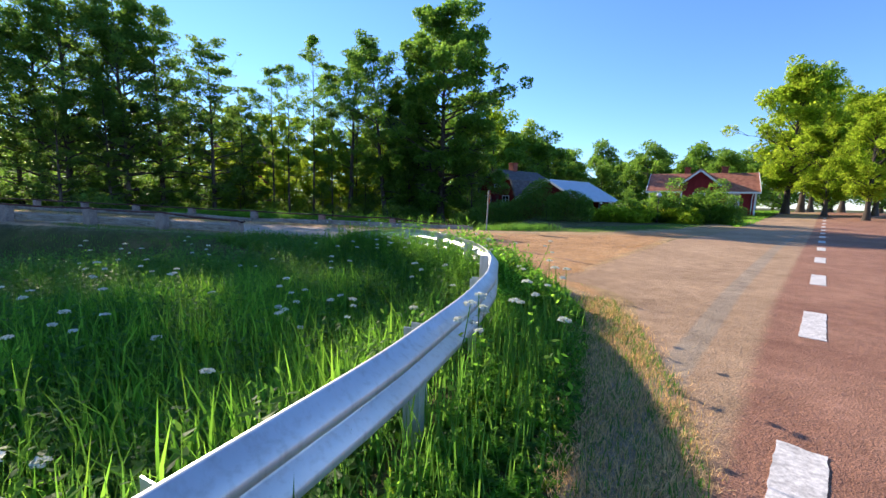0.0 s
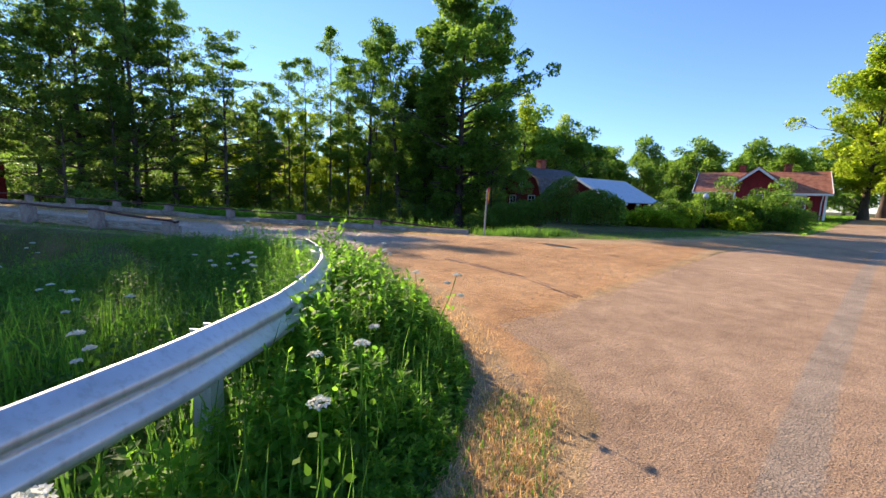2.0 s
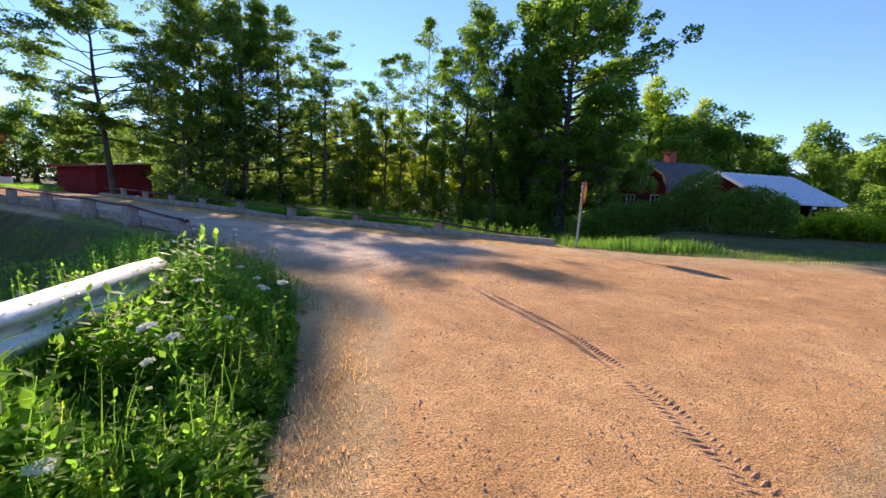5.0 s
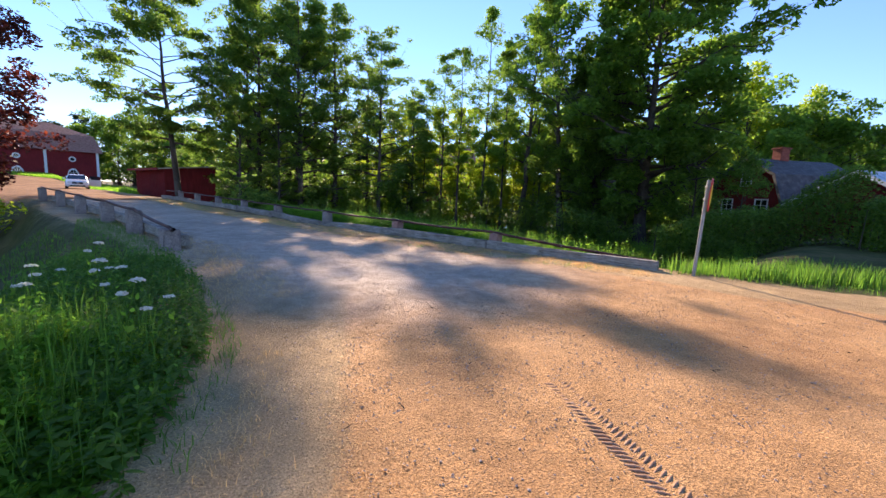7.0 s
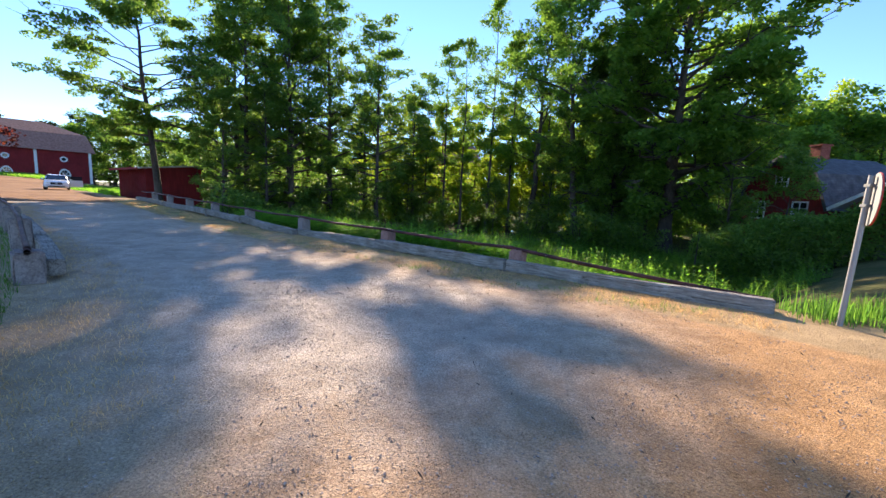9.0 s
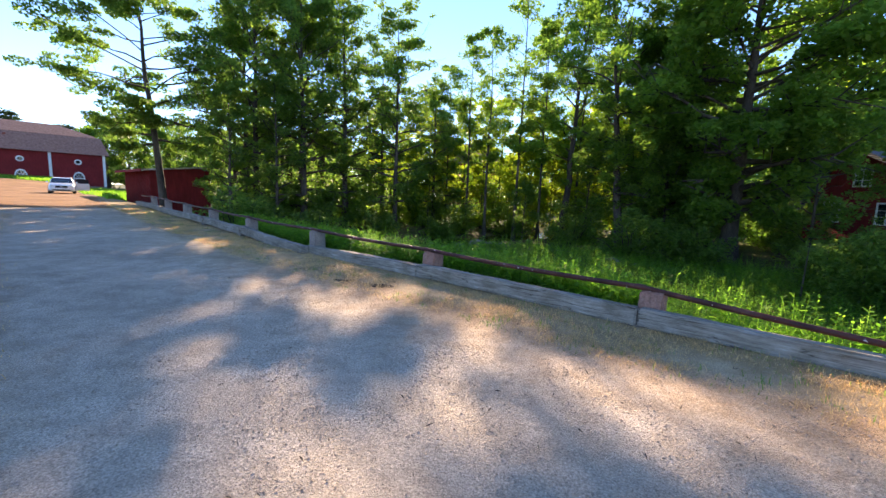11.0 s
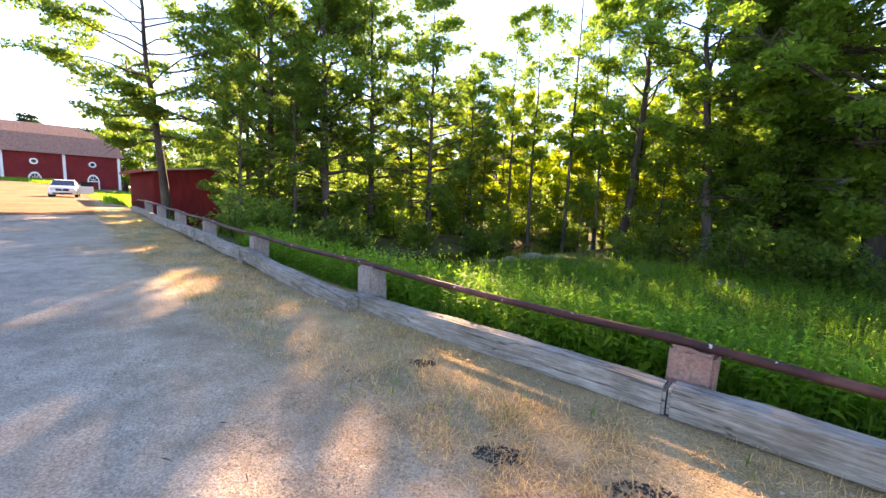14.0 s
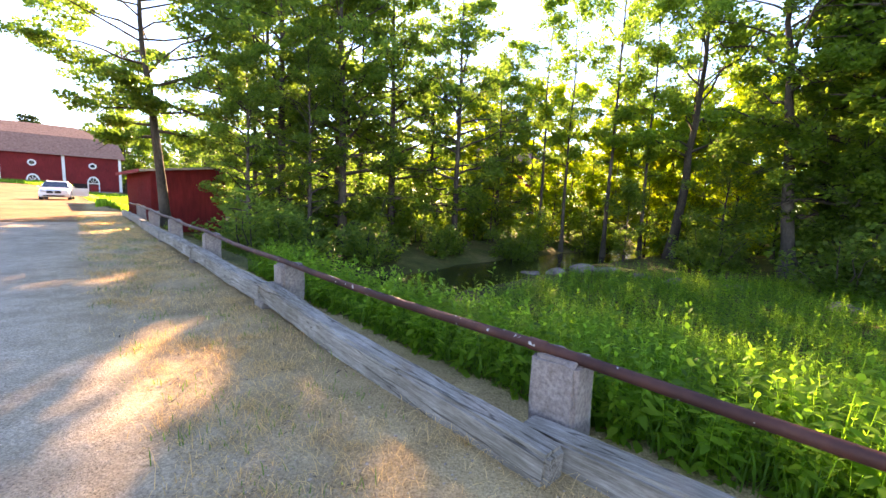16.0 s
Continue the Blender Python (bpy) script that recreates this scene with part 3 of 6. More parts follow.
def lumped(rng, sites, total, n, r, size, flat, squash, narrow=0.72):
    """Leaves gathered in rounded tufts round some of the twigs, most of them in each tuft's outer shell."""
    c = sites[rng.choice(len(sites), min(n, len(sites)), replace=False)]
    k = rng.uniform(0.6, 1.3, len(c)) * r
    i = rng.choice(len(c), total, p=k ** 2 / (k ** 2).sum())
    d = rng.normal(size=(total, 3))
    d[:, 2] = np.where(rng.uniform(size=total) < 0.3, np.abs(d[:, 2]), d[:, 2])
    d /= np.linalg.norm(d, axis=1)[:, None]
    rad = k[i] * rng.uniform(0.25, 1.08, total) ** 0.5
    return leaf_quads(rng, c[i] + d * rad[:, None] * [1, 1, squash], size, flat, narrow)


def make_tree(name, seed, label, leaves=12000, clump=0.45, leaf=0.2, material=None, flat=0.5, squash=0.55, gap=0.0, group="", at=(0, 0), turn=0, lumps=None, **kw):
    rng = np.random.default_rng(seed)
    wood, sites = skeleton_tree(rng, **kw)
    tree = thing(name, pose(at[0], at[1], float(land(*at)) - 0.05, 0, 0, turn), label, "tree", group)
    v, f = join(wood)
    part("trunk", mesh_of("trunk", v, f, M_BARK, True), None, tree)
    v, f = lumped(rng, sites, leaves, lumps[0], lumps[1], leaf, flat, squash) if lumps else leafed(rng, sites, leaves, clump, leaf, flat, squash, gap)
    part("crown", mesh_of("crown", v, f, material or M_LEAF), None, tree)
    return tree


def plant_copy(ob, x, y, turn, size, label="", dz=0.0):
    c = copy_thing(ob, pose(x, y, float(land(x, y)) - 0.05 + dz, 0, 0, turn) @ Matrix.Diagonal((size, size, size * (0.94 + 0.02 * (abs(turn) % 7)), 1)))
    if label:
        c["label"] = label
    return c


def make_bush(name, seed, label, w, h, leaves, leaf, material, at, category="shrub", group="", clump=0.3, stems=14):
    rng = np.random.default_rng(seed)
    wood, sites = [], []
    for i in range(stems):
        a, r = rng.uniform(0, 6.28), w * 0.5 * math.sqrt(rng.uniform(0.02, 0.9))
        hh = h * math.sqrt(max(0.15, 1 - (r / (w * 0.5)) ** 2)) * rng.uniform(0.7, 1.02)
        end = np.array([r * math.cos(a), r * math.sin(a), hh])
        k = np.linspace(0, 1, 5)[:, None]
        P = np.array([end[0] * 0.35, end[1] * 0.35, 0]) * (1 - k) + end * k + rng.normal(0, 0.05, (5, 3)) * k * h
        wood.append(tube(P, 0.035 * (1 - 0.8 * k[:, 0]), 4, False))
        for u in np.linspace(0.12, 1, 8):
            c = np.array([end[0] * (0.35 + 0.65 * u), end[1] * (0.35 + 0.65 * u), hh * u])
            sites += [c, c + rng.normal(0, 0.25, 3) * w * 0.28]
    sites = np.array(sites)
    sites[:, 2] = np.clip(sites[:, 2], 0.1, None)
    ob = thing(name, pose(at[0], at[1], float(land(*at)) - 0.03), label, category, group)
    v, f = join(wood)
    part("stem", mesh_of("stem", v, f, M_BARK, True), None, ob)
    v, f = lumped(rng, sites, leaves, max(12, len(sites) // 5), 0.15 * w, leaf, 0.45, 0.85)
    v[:, 2] = np.abs(v[:, 2])
    part("foliage", mesh_of("foliage", v, f, material), None, ob)
    return ob


def blades(rng, xy, lo, hi, width, bend=0.35, dz=0.0):
    """Grass blades of two bent pieces each, rooted on the land."""
    n = len(xy)
    h = rng.uniform(lo, hi, n) * rng.uniform(0.7, 1.0, n)
    a = rng.uniform(0, 2 * np.pi, n)
    b = h * rng.uniform(0.1, 1.0, n) * bend
    dx, dy = np.cos(a), np.sin(a)
    z = land(xy[:, 0], xy[:, 1]) + dz - 0.01
    w = width * rng.uniform(0.6, 1.4, n)
    px, py = -dy * w / 2, dx * w / 2
    x, y = xy[:, 0], xy[:, 1]
    V = np.stack([
        np.stack([x - px, y - py, z], -1), np.stack([x + px, y + py, z], -1),
        np.stack([x + dx * b * 0.35 + px * 0.8, y + dy * b * 0.35 + py * 0.8, z + h * 0.6], -1),
        np.stack([x + dx * b * 0.35 - px * 0.8, y + dy * b * 0.35 - py * 0.8, z + h * 0.6], -1),
        np.stack([x + dx * b, y + dy * b, z + h * (1.0 - 0.12 * bend)], -1)], 1).reshape(-1, 3)
    i = np.arange(n)[:, None] * 5
    return V, [i + [0, 1, 2, 3], i + [3, 2, 4]]


def leafy_stalks(rng, xy, h, per, size, narrow=0.42, lean=0.12):
    """Upright herbs: a thin stem with leaves set round it, longest below and steeper towards the tip."""
    n = len(xy)
    foot = np.column_stack([xy, land(xy[:, 0], xy[:, 1]) - 0.01])
    tip = np.column_stack([rng.normal(0, lean, (n, 2)) * h[:, None], h])
    f = np.clip((np.arange(per)[None] + rng.uniform(0, 1, (n, per))) / per, 0.06, 1.0)
    az = rng.uniform(0, 6.28, (n, 1)) + 2.4 * np.arange(per)[None] + rng.normal(0, 0.3, (n, per))
    el = np.radians(-12 + 62 * f ** 2 + rng.normal(0, 14, (n, per)))
    L = size * (1.15 - 0.72 * f) * rng.uniform(0.6, 1.25, (n, per)) * (0.6 + 0.6 * h / h.mean())[:, None]
    p = foot[:, None] + tip[:, None] * f[..., None]
    d = np.stack([np.cos(az) * np.cos(el), np.sin(az) * np.cos(el), np.sin(el)], -1) * L[..., None]
    side = np.stack([-np.sin(az), np.cos(az), rng.normal(0, 0.25, az.shape)], -1) * (L * narrow / 2)[..., None]
    drop = np.zeros_like(d)
    drop[..., 2] = -0.18 * L
    V = np.stack([p, p + d * 0.26 + side * 0.85, p + d * 0.62 + side * 0.8 + drop * 0.35, p + d + drop, p + d * 0.62 - side * 0.8 + drop * 0.35, p + d * 0.26 - side * 0.85], 2).reshape(-1, 3)
    a = rng.uniform(0, 3.14, n)
    w = np.column_stack([np.cos(a), np.sin(a), np.zeros(n)]) * 0.003
    S = np.stack([foot - w, foot + w, foot + tip + w * 0.4, foot + tip - w * 0.4], 1).reshape(-1, 3)
    return np.concatenate([V, S]), [np.arange(len(V)).reshape(-1, 6), len(V) + np.arange(len(S)).reshape(-1, 4)]


def herb_stuff(name, seed, xy, lo, hi, per, size, material, label, narrow=0.42, scale=None):
    rng = np.random.default_rng(seed)
    h = rng.uniform(lo, hi, len(xy)) * (1.0 if scale is None else scale)
    v, f = leafy_stalks(rng, xy, h, per, size, narrow)
    return tagged(new(name, mesh_of(name, v, f, material)), label, "herbs", kind="stuff")


def scatter(rng, poly, n):
    poly = np.asarray(poly, float)
    lo, hi = poly.min(0), poly.max(0)
    out = np.zeros((0, 2))
    while len(out) < n:
        p = rng.uniform(lo, hi, (n * 2, 2))
        p = p[inside(poly, p[:, 0], p[:, 1])]
        out = np.concatenate([out, p])
    return out[:n]


def tufted(rng, poly, tufts, per, radius):
    c = scatter(rng, poly, tufts)
    return (c[:, None] + rng.normal(0, radius, (tufts, per, 2))).reshape(-1, 2)


def grass_stuff(name, seed, xy, lo, hi, width, material, label, bend=0.35):
    rng = np.random.default_rng(seed)
    v, f = blades(rng, xy, lo, hi, width, bend)
    return tagged(new(name, mesh_of(name, v, f, material)), label, "grass", kind="stuff")


RG = np.random.default_rng(11)
# guard rail line, needed by the plants beside it
RAIL = [(-9.6, -9.0), (-8.0, -8.25), (-6.7, -7.45), (-5.8, -6.78), (-5.0, -6.08), (-4.3, -5.35), (-3.75, -4.6), (-3.35, -3.85), (-3.08, -3.05), (-2.92, -2.25), (-2.9, -1.4), (-2.98, -0.55),
        (-3.2, 0.35), (-3.55, 1.05), (-3.9, 1.5)]
near = scatter(RG, MEADOW, 90000)
near = near[np.hypot(near[:, 0] + 5, near[:, 1] + 4) < 17]
low = (near[:, 1] > 1.6) & (near[:, 0] < -4.2)
grass_stuff("low_meadow_grass", 17, near[low], 0.05, 0.18, 0.010, M_GRASS, "shorter meadow grass before the railing", 0.6)
grass_stuff("meadow_grass", 1, near[~low], 0.3, 0.75, 0.011, M_GRASS, "tall green meadow grass behind the guard rail", 0.5)
tuft = tufted(RG, [(-8.5, -8.0), (-6.0, -6.6), (-4.6, -4.8), (-3.9, -2.0), (-6, 0), (-9, -3)], 150, 40, 0.14)
grass_stuff("lush_grass", 2, tuft, 0.4, 0.85, 0.016, M_GRASS_Y, "bright broad-bladed grass tufts in the meadow", 0.6)
# low herbs in the meadow and along the rail
HERB = [(-9, -8.6), (-6.2, -7.0), (-4.5, -5.4), (-3.5, -3.9), (-3.1, -2.2), (-3.2, 0.2), (-5, 2.5), (-10, 3), (-12, -5)]
herb_stuff("meadow_herbs", 101, scatter(RG, HERB, 5200), 0.25, 0.62, 14, 0.10, M_GRASS, "leafy green herbs among the meadow grass", 0.4)
# weeds between rail and gravel
WEED = [(-5.9, -7.85), (-4.9, -7.0), (-4.1, -6.35), (-3.1, -5.5), (-2.4, -4.7), (-1.95, -3.9), (-1.72, -3.0), (-1.62, -1.8), (-1.75, -0.7), (-1.95, 0.4), (-2.35, 1.6), (-2.95, 2.7), (-4.0, 3.5), (-4.8, 3.2), (-3.7, 1.6), (-3.0, 0.4), (-2.8, -1.4), (-2.85, -2.4), (-3.2, -3.8), (-4.2, -5.3), (-5.2, -6.3), (-6.7, -7.7)]
WEED_WIDE = WEED[:12] + [(-6.5, 3.6), (-6.5, -3.0), (-7.4, -7.4)]


def weed_layer(name, seed, n, lo, hi, per, size, material, label, narrow=0.42, edge=0.8):
    """Herbs in the weed strip, lower towards its rim, by the road shoulder and by the bridge."""
    c = scatter(RG, WEED, n)
    d = np.clip(rim(WEED_WIDE, c[:, 0], c[:, 1]), 0.0, edge) / edge
    lumps = 0.8 + 0.4 * wob(c[:, 0], c[:, 1], 2.6)
    ends = (0.32 + 0.68 * smooth01(-5.9, -3.4, c[:, 1])) * (1 - 0.5 * smooth01(-0.3, 1.8, c[:, 1]))
    herb_stuff(name, seed, c, lo, hi, per, size, material, label, narrow, (0.25 + 0.75 * d) * lumps * ends)


weed_layer("weed_leaves", 111, 4200, 0.35, 0.85, 22, 0.078, M_GRASS_Y, "dense leafy green weeds along the guard rail", 0.48)
weed_layer("weed_undergrowth", 112, 3000, 0.15, 0.42, 14, 0.12, M_GRASS, "broad-leaved dark green weeds along the guard rail", 0.6)
weed_layer("weed_stalks", 113, 620, 0.7, 1.12, 30, 0.08, M_GRASS_Y, "tall leafy yellow-green weed stalks by the rail", 0.35, 0.9)
weed_layer("weed_sprays", 114, 520, 0.5, 0.8, 46, 0.045, M_LEAF_Y, "fine yellowish bedstraw sprays among the weeds", 0.3, 0.8)
xy = scatter(RG, WEED, 7500)
xy = xy[rim(WEED_WIDE, xy[:, 0], xy[:, 1]) > RG.uniform(0.05, 0.8, len(xy))]
grass_stuff("weed_grass", 3, xy, 0.2, 0.7, 0.007, M_GRASS, "thin green grass stalks among the weeds", 0.4)
grass_stuff("yellowed_grass", 4, tufted(RG, [(-3.2, -5.6), (-1.5, -3.8), (-1.2, -1.8), (-1.2, 0.5), (-2.2, 2.6), (-1.6, 0.5), (-1.6, -2), (-1.9, -3.6)], 240, 22, 0.10), 0.015, 0.08, 0.005, M_STRAW, "yellowed grass at the gravel's edge", 1.3)
t_ = RG.uniform(0, 1, 5200)
bend = np.array([(np.interp(q, np.linspace(0, 1, 8), [p[0] for p in RAIL[7:]]), np.interp(q, np.linspace(0, 1, 8), [p[1] for p in RAIL[7:]])) for q in t_])
bend[:, 0] -= np.abs(RG.normal(0.12, 0.28, 5200))
grass_stuff("rail_grass", 20, bend, 0.45, 0.85, 0.008, M_GRASS, "tall grass grown up round the rail's far bend", 0.5)
herb_stuff("rail_herbs", 115, bend[:700], 0.45, 0.85, 22, 0.075, M_GRASS_Y, "leafy herbs grown up round the rail's far bend")
ROADV = [(-6.4, -8.1), (-4.6, -6.7), (-3.5, -5.7), (-2.5, -4.8), (-1.9, -4.2), (-1.55, -4.5), (-2.4, -5.6), (-3.5, -6.75), (-4.4, -7.45)]
grass_stuff("shoulder_grass", 18, scatter(RG, ROADV, 4200), 0.03, 0.12, 0.006, M_GRASS, "short trodden green grass on the road shoulder", 0.9)
grass_stuff("shoulder_straw", 19, tufted(RG, ROADV, 700, 18, 0.08), 0.03, 0.1, 0.005, M_STRAW, "dry straw on the road shoulder", 1.4)
# dry grass strip beside the bridge beam and round the yard
STRIP = [(3.2, 8.2), (0.1, 9.85), (-2.9, 11.85), (-5.9, 13.9), (-8.9, 16.2), (-11.6, 18.4), (-17, 23), (-22, 27.5), (-22.8, 26.2), (-17.3, 21.5), (-12, 17.0), (-9.2, 14.8), (-6.4, 12.6), (-3.6, 10.7), (-1.2, 9.2), (1.6, 7.4), (3.2, 6.8)]
xy = tufted(RG, STRIP, 3400, 26, 0.07)
xy = xy[wob(xy[:, 0], xy[:, 1], 1.7, 2.0) > RG.uniform(-0.75, 0.35, len(xy))]
grass_stuff("dry_grass", 5, xy[across(xy[:, 0], xy[:, 1]) < -0.1], 0.02, 0.10, 0.004, M_STRAW, "straw-coloured dry grass beside the timber beam", 2.4)
xy = tufted(RG, STRIP, 300, 16, 0.09)
grass_stuff("strip_grass", 6, xy[across(xy[:, 0], xy[:, 1]) < -0.1], 0.03, 0.11, 0.005, M_GRASS, "thin greenish grass among dry grass", 0.8)
EDGE2 = [(4.6, 6.9), (9, 5.0), (16, 5.6), (24, 8.4), (23, 10), (14, 8.4), (8, 7.4), (5.2, 8.4), (3.9, 8.6)]
grass_stuff("verge_grass", 7, scatter(RG, EDGE2, 8000), 0.04, 0.14, 0.009, M_GRASS, "green roadside grass round the sign post", 0.4)
APR = [(-1.2, -3.2), (0.2, -2.55), (4, -0.9), (8.5, 1.1), (8.3, 1.5), (4, -0.2), (0.2, -1.9), (-0.9, -2.5)]
grass_stuff("joint_grass", 8, tufted(RG, APR, 1300, 22, 0.10), 0.008, 0.03, 0.004, M_STRAW, "short dry grass where asphalt meets gravel", 3.2)
grass_stuff("yard_grass", 9, tufted(RG, [(-1.4, -3.0), (0.6, -1.8), (0.4, 1.0), (-0.5, 3.0), (-2.6, 5.0), (-3.5, 4.5), (-1.8, 2.0), (-1.2, 0)], 1500, 16, 0.13), 0.006, 0.022, 0.0035, M_STRAW, "small dry tufts in the trodden gravel", 3.6)
grass_stuff("lane_edge_grass", 10, tufted(RG, [(-3.4, 3.4), (-5.6, 6.6), (-9, 9.2), (-13, 12.4), (-20, 18), (-19.4, 18.8), (-12, 12.4), (-8, 9.6), (-4.8, 7.0), (-2.6, 4.4)], 620, 20, 0.12), 0.02, 0.08, 0.005, M_STRAW, "dry grass at the lane's edge", 1.6)
LEFTG = [(-1.8, 1.0), (-2.4, 2.6), (-3.2, 3.6), (-4.6, 5.2), (-6.3, 6.9), (-8.4, 8.8), (-12, 12.0), (-12.6, 11.4), (-9.6, 8.2), (-7, 5.4), (-5, 2.4), (-3.4, 1.6)]
grass_stuff("rough_grass", 15, scatter(RG, LEFTG, 11000), 0.03, 0.17, 0.006, M_GRASS, "rough green grass at the lane's edge by the railing end", 1.4)
SIDE = [(-2.0, 0.9), (-2.7, 2.6), (-3.9, 4.3), (-5.6, 6.1), (-7.0, 5.4), (-5.2, 2.4), (-3.6, 1.0)]
herb_stuff("lane_side_herbs", 116, scatter(RG, SIDE, 2200), 0.06, 0.30, 14, 0.07, M_GRASS, "low green herbs beside the lane")
grass_stuff("lane_side_straw", 23, tufted(RG, [(-1.6, 1.2), (-2.6, 3.4), (-4.6, 5.8), (-6.4, 7.2), (-6.6, 6.6), (-4.4, 3.8), (-2.8, 1.4), (-2.0, -0.4), (-1.5, -1.0)], 1100, 18, 0.12), 0.008, 0.03, 0.004, M_STRAW, "dry trodden grass between lane and weeds", 3.2)
# creek meadow
CREEKM = [(-6.6, 16.0), (-4.6, 14.0), (-0.4, 10.9), (2.6, 10.0), (6.5, 12.0), (11, 15), (14, 24), (8, 30), (-1, 30), (-5.0, 26), (-7.4, 20)]


def dry_land(xy):
    """Only the places that lie clear of the creek's water."""
    a, q = along(xy[:, 0], xy[:, 1]), across(xy[:, 0], xy[:, 1])
    return xy[(land(xy[:, 0], xy[:, 1]) > -1.72) & (q > 0.38 - 0.5 * smooth01(1, 6, a)) & ((a < 13.2) | (q > 9) | (a > 20))]


xy = dry_land(scatter(RG, CREEKM, 26000))
grass_stuff("creek_grass", 12, xy, 0.2, 0.55, 0.012, M_GRASS, "lush bright grass in the hollow beside the creek", 0.7)
grass_stuff("sign_grass", 14, tufted(RG, [(3.9, 7.2), (5.4, 7.0), (8, 6.6), (8, 8), (5.4, 8.6), (3.6, 8.4)], 90, 40, 0.16), 0.15, 0.5, 0.012, M_GRASS, "green grass clumps round the sign post", 0.5)
NEARM = [(-6.0, 16.2), (-0.4, 11.2), (3, 12), (1, 19), (-4.4, 21)]
herb_stuff("creek_herbs", 121, dry_land(np.concatenate([scatter(RG, CREEKM, 4800), scatter(RG, NEARM, 6200)])), 0.35, 0.85, 18, 0.095, M_GRASS_Y, "tall leafy herbs in the creek meadow", 0.4)
herb_stuff("creek_weeds", 122, dry_land(np.concatenate([scatter(RG, CREEKM, 3000), scatter(RG, NEARM, 3000)])), 0.2, 0.55, 14, 0.12, M_GRASS, "broad dark green leaves low in the creek meadow", 0.55)
# green slope right behind the bridge beam and on the creek's banks
SLOPE = [(3.2, 8.2), (0.45, 10.3), (-2.55, 12.35), (-5.55, 14.42), (-8.45, 16.65), (-11.0, 19.4), (-15.6, 23.4), (-19.4, 26.6), (-18.0, 28.6), (-14.0, 25.6), (-11.6, 22.6), (-8.9, 20.4), (-6.6, 20.4), (-3.0, 18), (1.8, 13.6), (5, 10.5)]
BANK = [(0.5, 10.4), (-5.5, 14.3), (-8.4, 16.6), (-10.6, 18.5), (-9.9, 19.4), (-7.8, 17.6), (-4.8, 15.3), (1.2, 11.2)]
xy = dry_land(np.concatenate([scatter(RG, SLOPE, 20000), scatter(RG, BANK, 16000)]))
grass_stuff("bank_grass", 16, xy, 0.12, 0.4, 0.009, M_GRASS, "rough green grass on the bank below the bridge", 0.9)
herb_stuff("bank_herbs", 123, dry_land(np.concatenate([scatter(RG, SLOPE, 4600), scatter(RG, BANK, 2200)])), 0.2, 0.6, 16, 0.10, M_GRASS_Y, "leafy herbs on the bank below the bridge", 0.42)
# far field beyond the bridge
FIELD = [(-29, 32.5), (-31, 37.5), (-36, 44), (-46, 56), (-62, 72), (-78, 74), (-92, 64), (-84, 62), (-62, 60), (-50, 50), (-40, 42.5)]
grass_stuff("field_grass", 13, scatter(RG, FIELD, 26000), 0.2, 0.6, 0.07, M_GRASS_Y, "sunlit rough field grass beyond the lane", 0.5)


RSIDE = [(24, 6.4), (30, 8.3), (60, 18.5), (118, 38.2), (118, 46), (60, 25), (40, 17.5), (30, 11)]
grass_stuff("roadside_grass", 41, scatter(RG, RSIDE, 26000), 0.06, 0.25, 0.05, M_GRASS_Y, "sunlit roadside grass along the far road", 0.6)


def umbel_plant(seed, h):
    rng = np.random.default_rng(seed)
    ob = thing("umbel_plant", pose(0, 0, 0), "tall white-flowered umbel plant among roadside weeds", "wildflower", "white umbel plants")
    k = np.linspace(0, 1, 5)[:, None]
    tip = np.array([rng.normal(0, 0.05), rng.normal(0, 0.05), h])
    part("stem", tube_mesh("stem", tip * k + rng.normal(0, 0.01, (5, 3)) * k, 0.006 * (1 - 0.5 * k[:, 0]), M_GRASS, 5), None, ob)
    n = 26
    fr = rng.uniform(0.1, 0.8, n)
    c = tip * fr[:, None] + rng.normal(0, 0.07, (n, 3)) * [1, 1, 0.5]
    v, f = leaf_quads(rng, c, 0.055, 0.6, 0.55)
    part("leaves", mesh_of("leaves", v, f, M_GRASS_Y), None, ob)
    heads = [(tip, 0.040)] + [(tip + rng.normal(0, 0.07, 3) - [0, 0, 0.05], 0.028) for _ in range(int(rng.integers(0, 3)))]
    for top, r in heads:
        a, q = rng.uniform(0, 6.28, 90), r * np.sqrt(rng.uniform(0, 1, 90))
        c = top + np.stack([q * np.cos(a), q * np.sin(a), 0.25 * r * (1 - (q / r) ** 2) + rng.normal(0, 0.003, 90)], -1)
        v, f = leaf_quads(rng, c, 0.016, 0.9, 0.9)
        part("flower_head", mesh_of("flower_head", v, f, M_BLOOM), None, ob, "flat white blossom cluster")
    return ob


protos = [umbel_plant(s, h) for s, h in ((1, 0.55), (2, 0.68), (3, 0.8), (4, 0.45))]
spots = np.concatenate([scatter(RG, WEED, 44), scatter(RG, [(-9, -8.4), (-5.2, -6.1), (-3.6, -4.0), (-3.1, -1.0), (-4, 1.8), (-9, 3)], 64)])
spots = spots[(spots[:, 1] > -6.6) | (spots[:, 0] < -7)]
for i, (x, y) in enumerate(spots):
    m = pose(x, y, float(land(x, y)) - 0.01, RG.normal(0, 4), RG.normal(0, 4), RG.uniform(0, 360))
    if i < 4:
        protos[i].matrix_basis = m
    else:
        copy_thing(protos[i % 4], m)

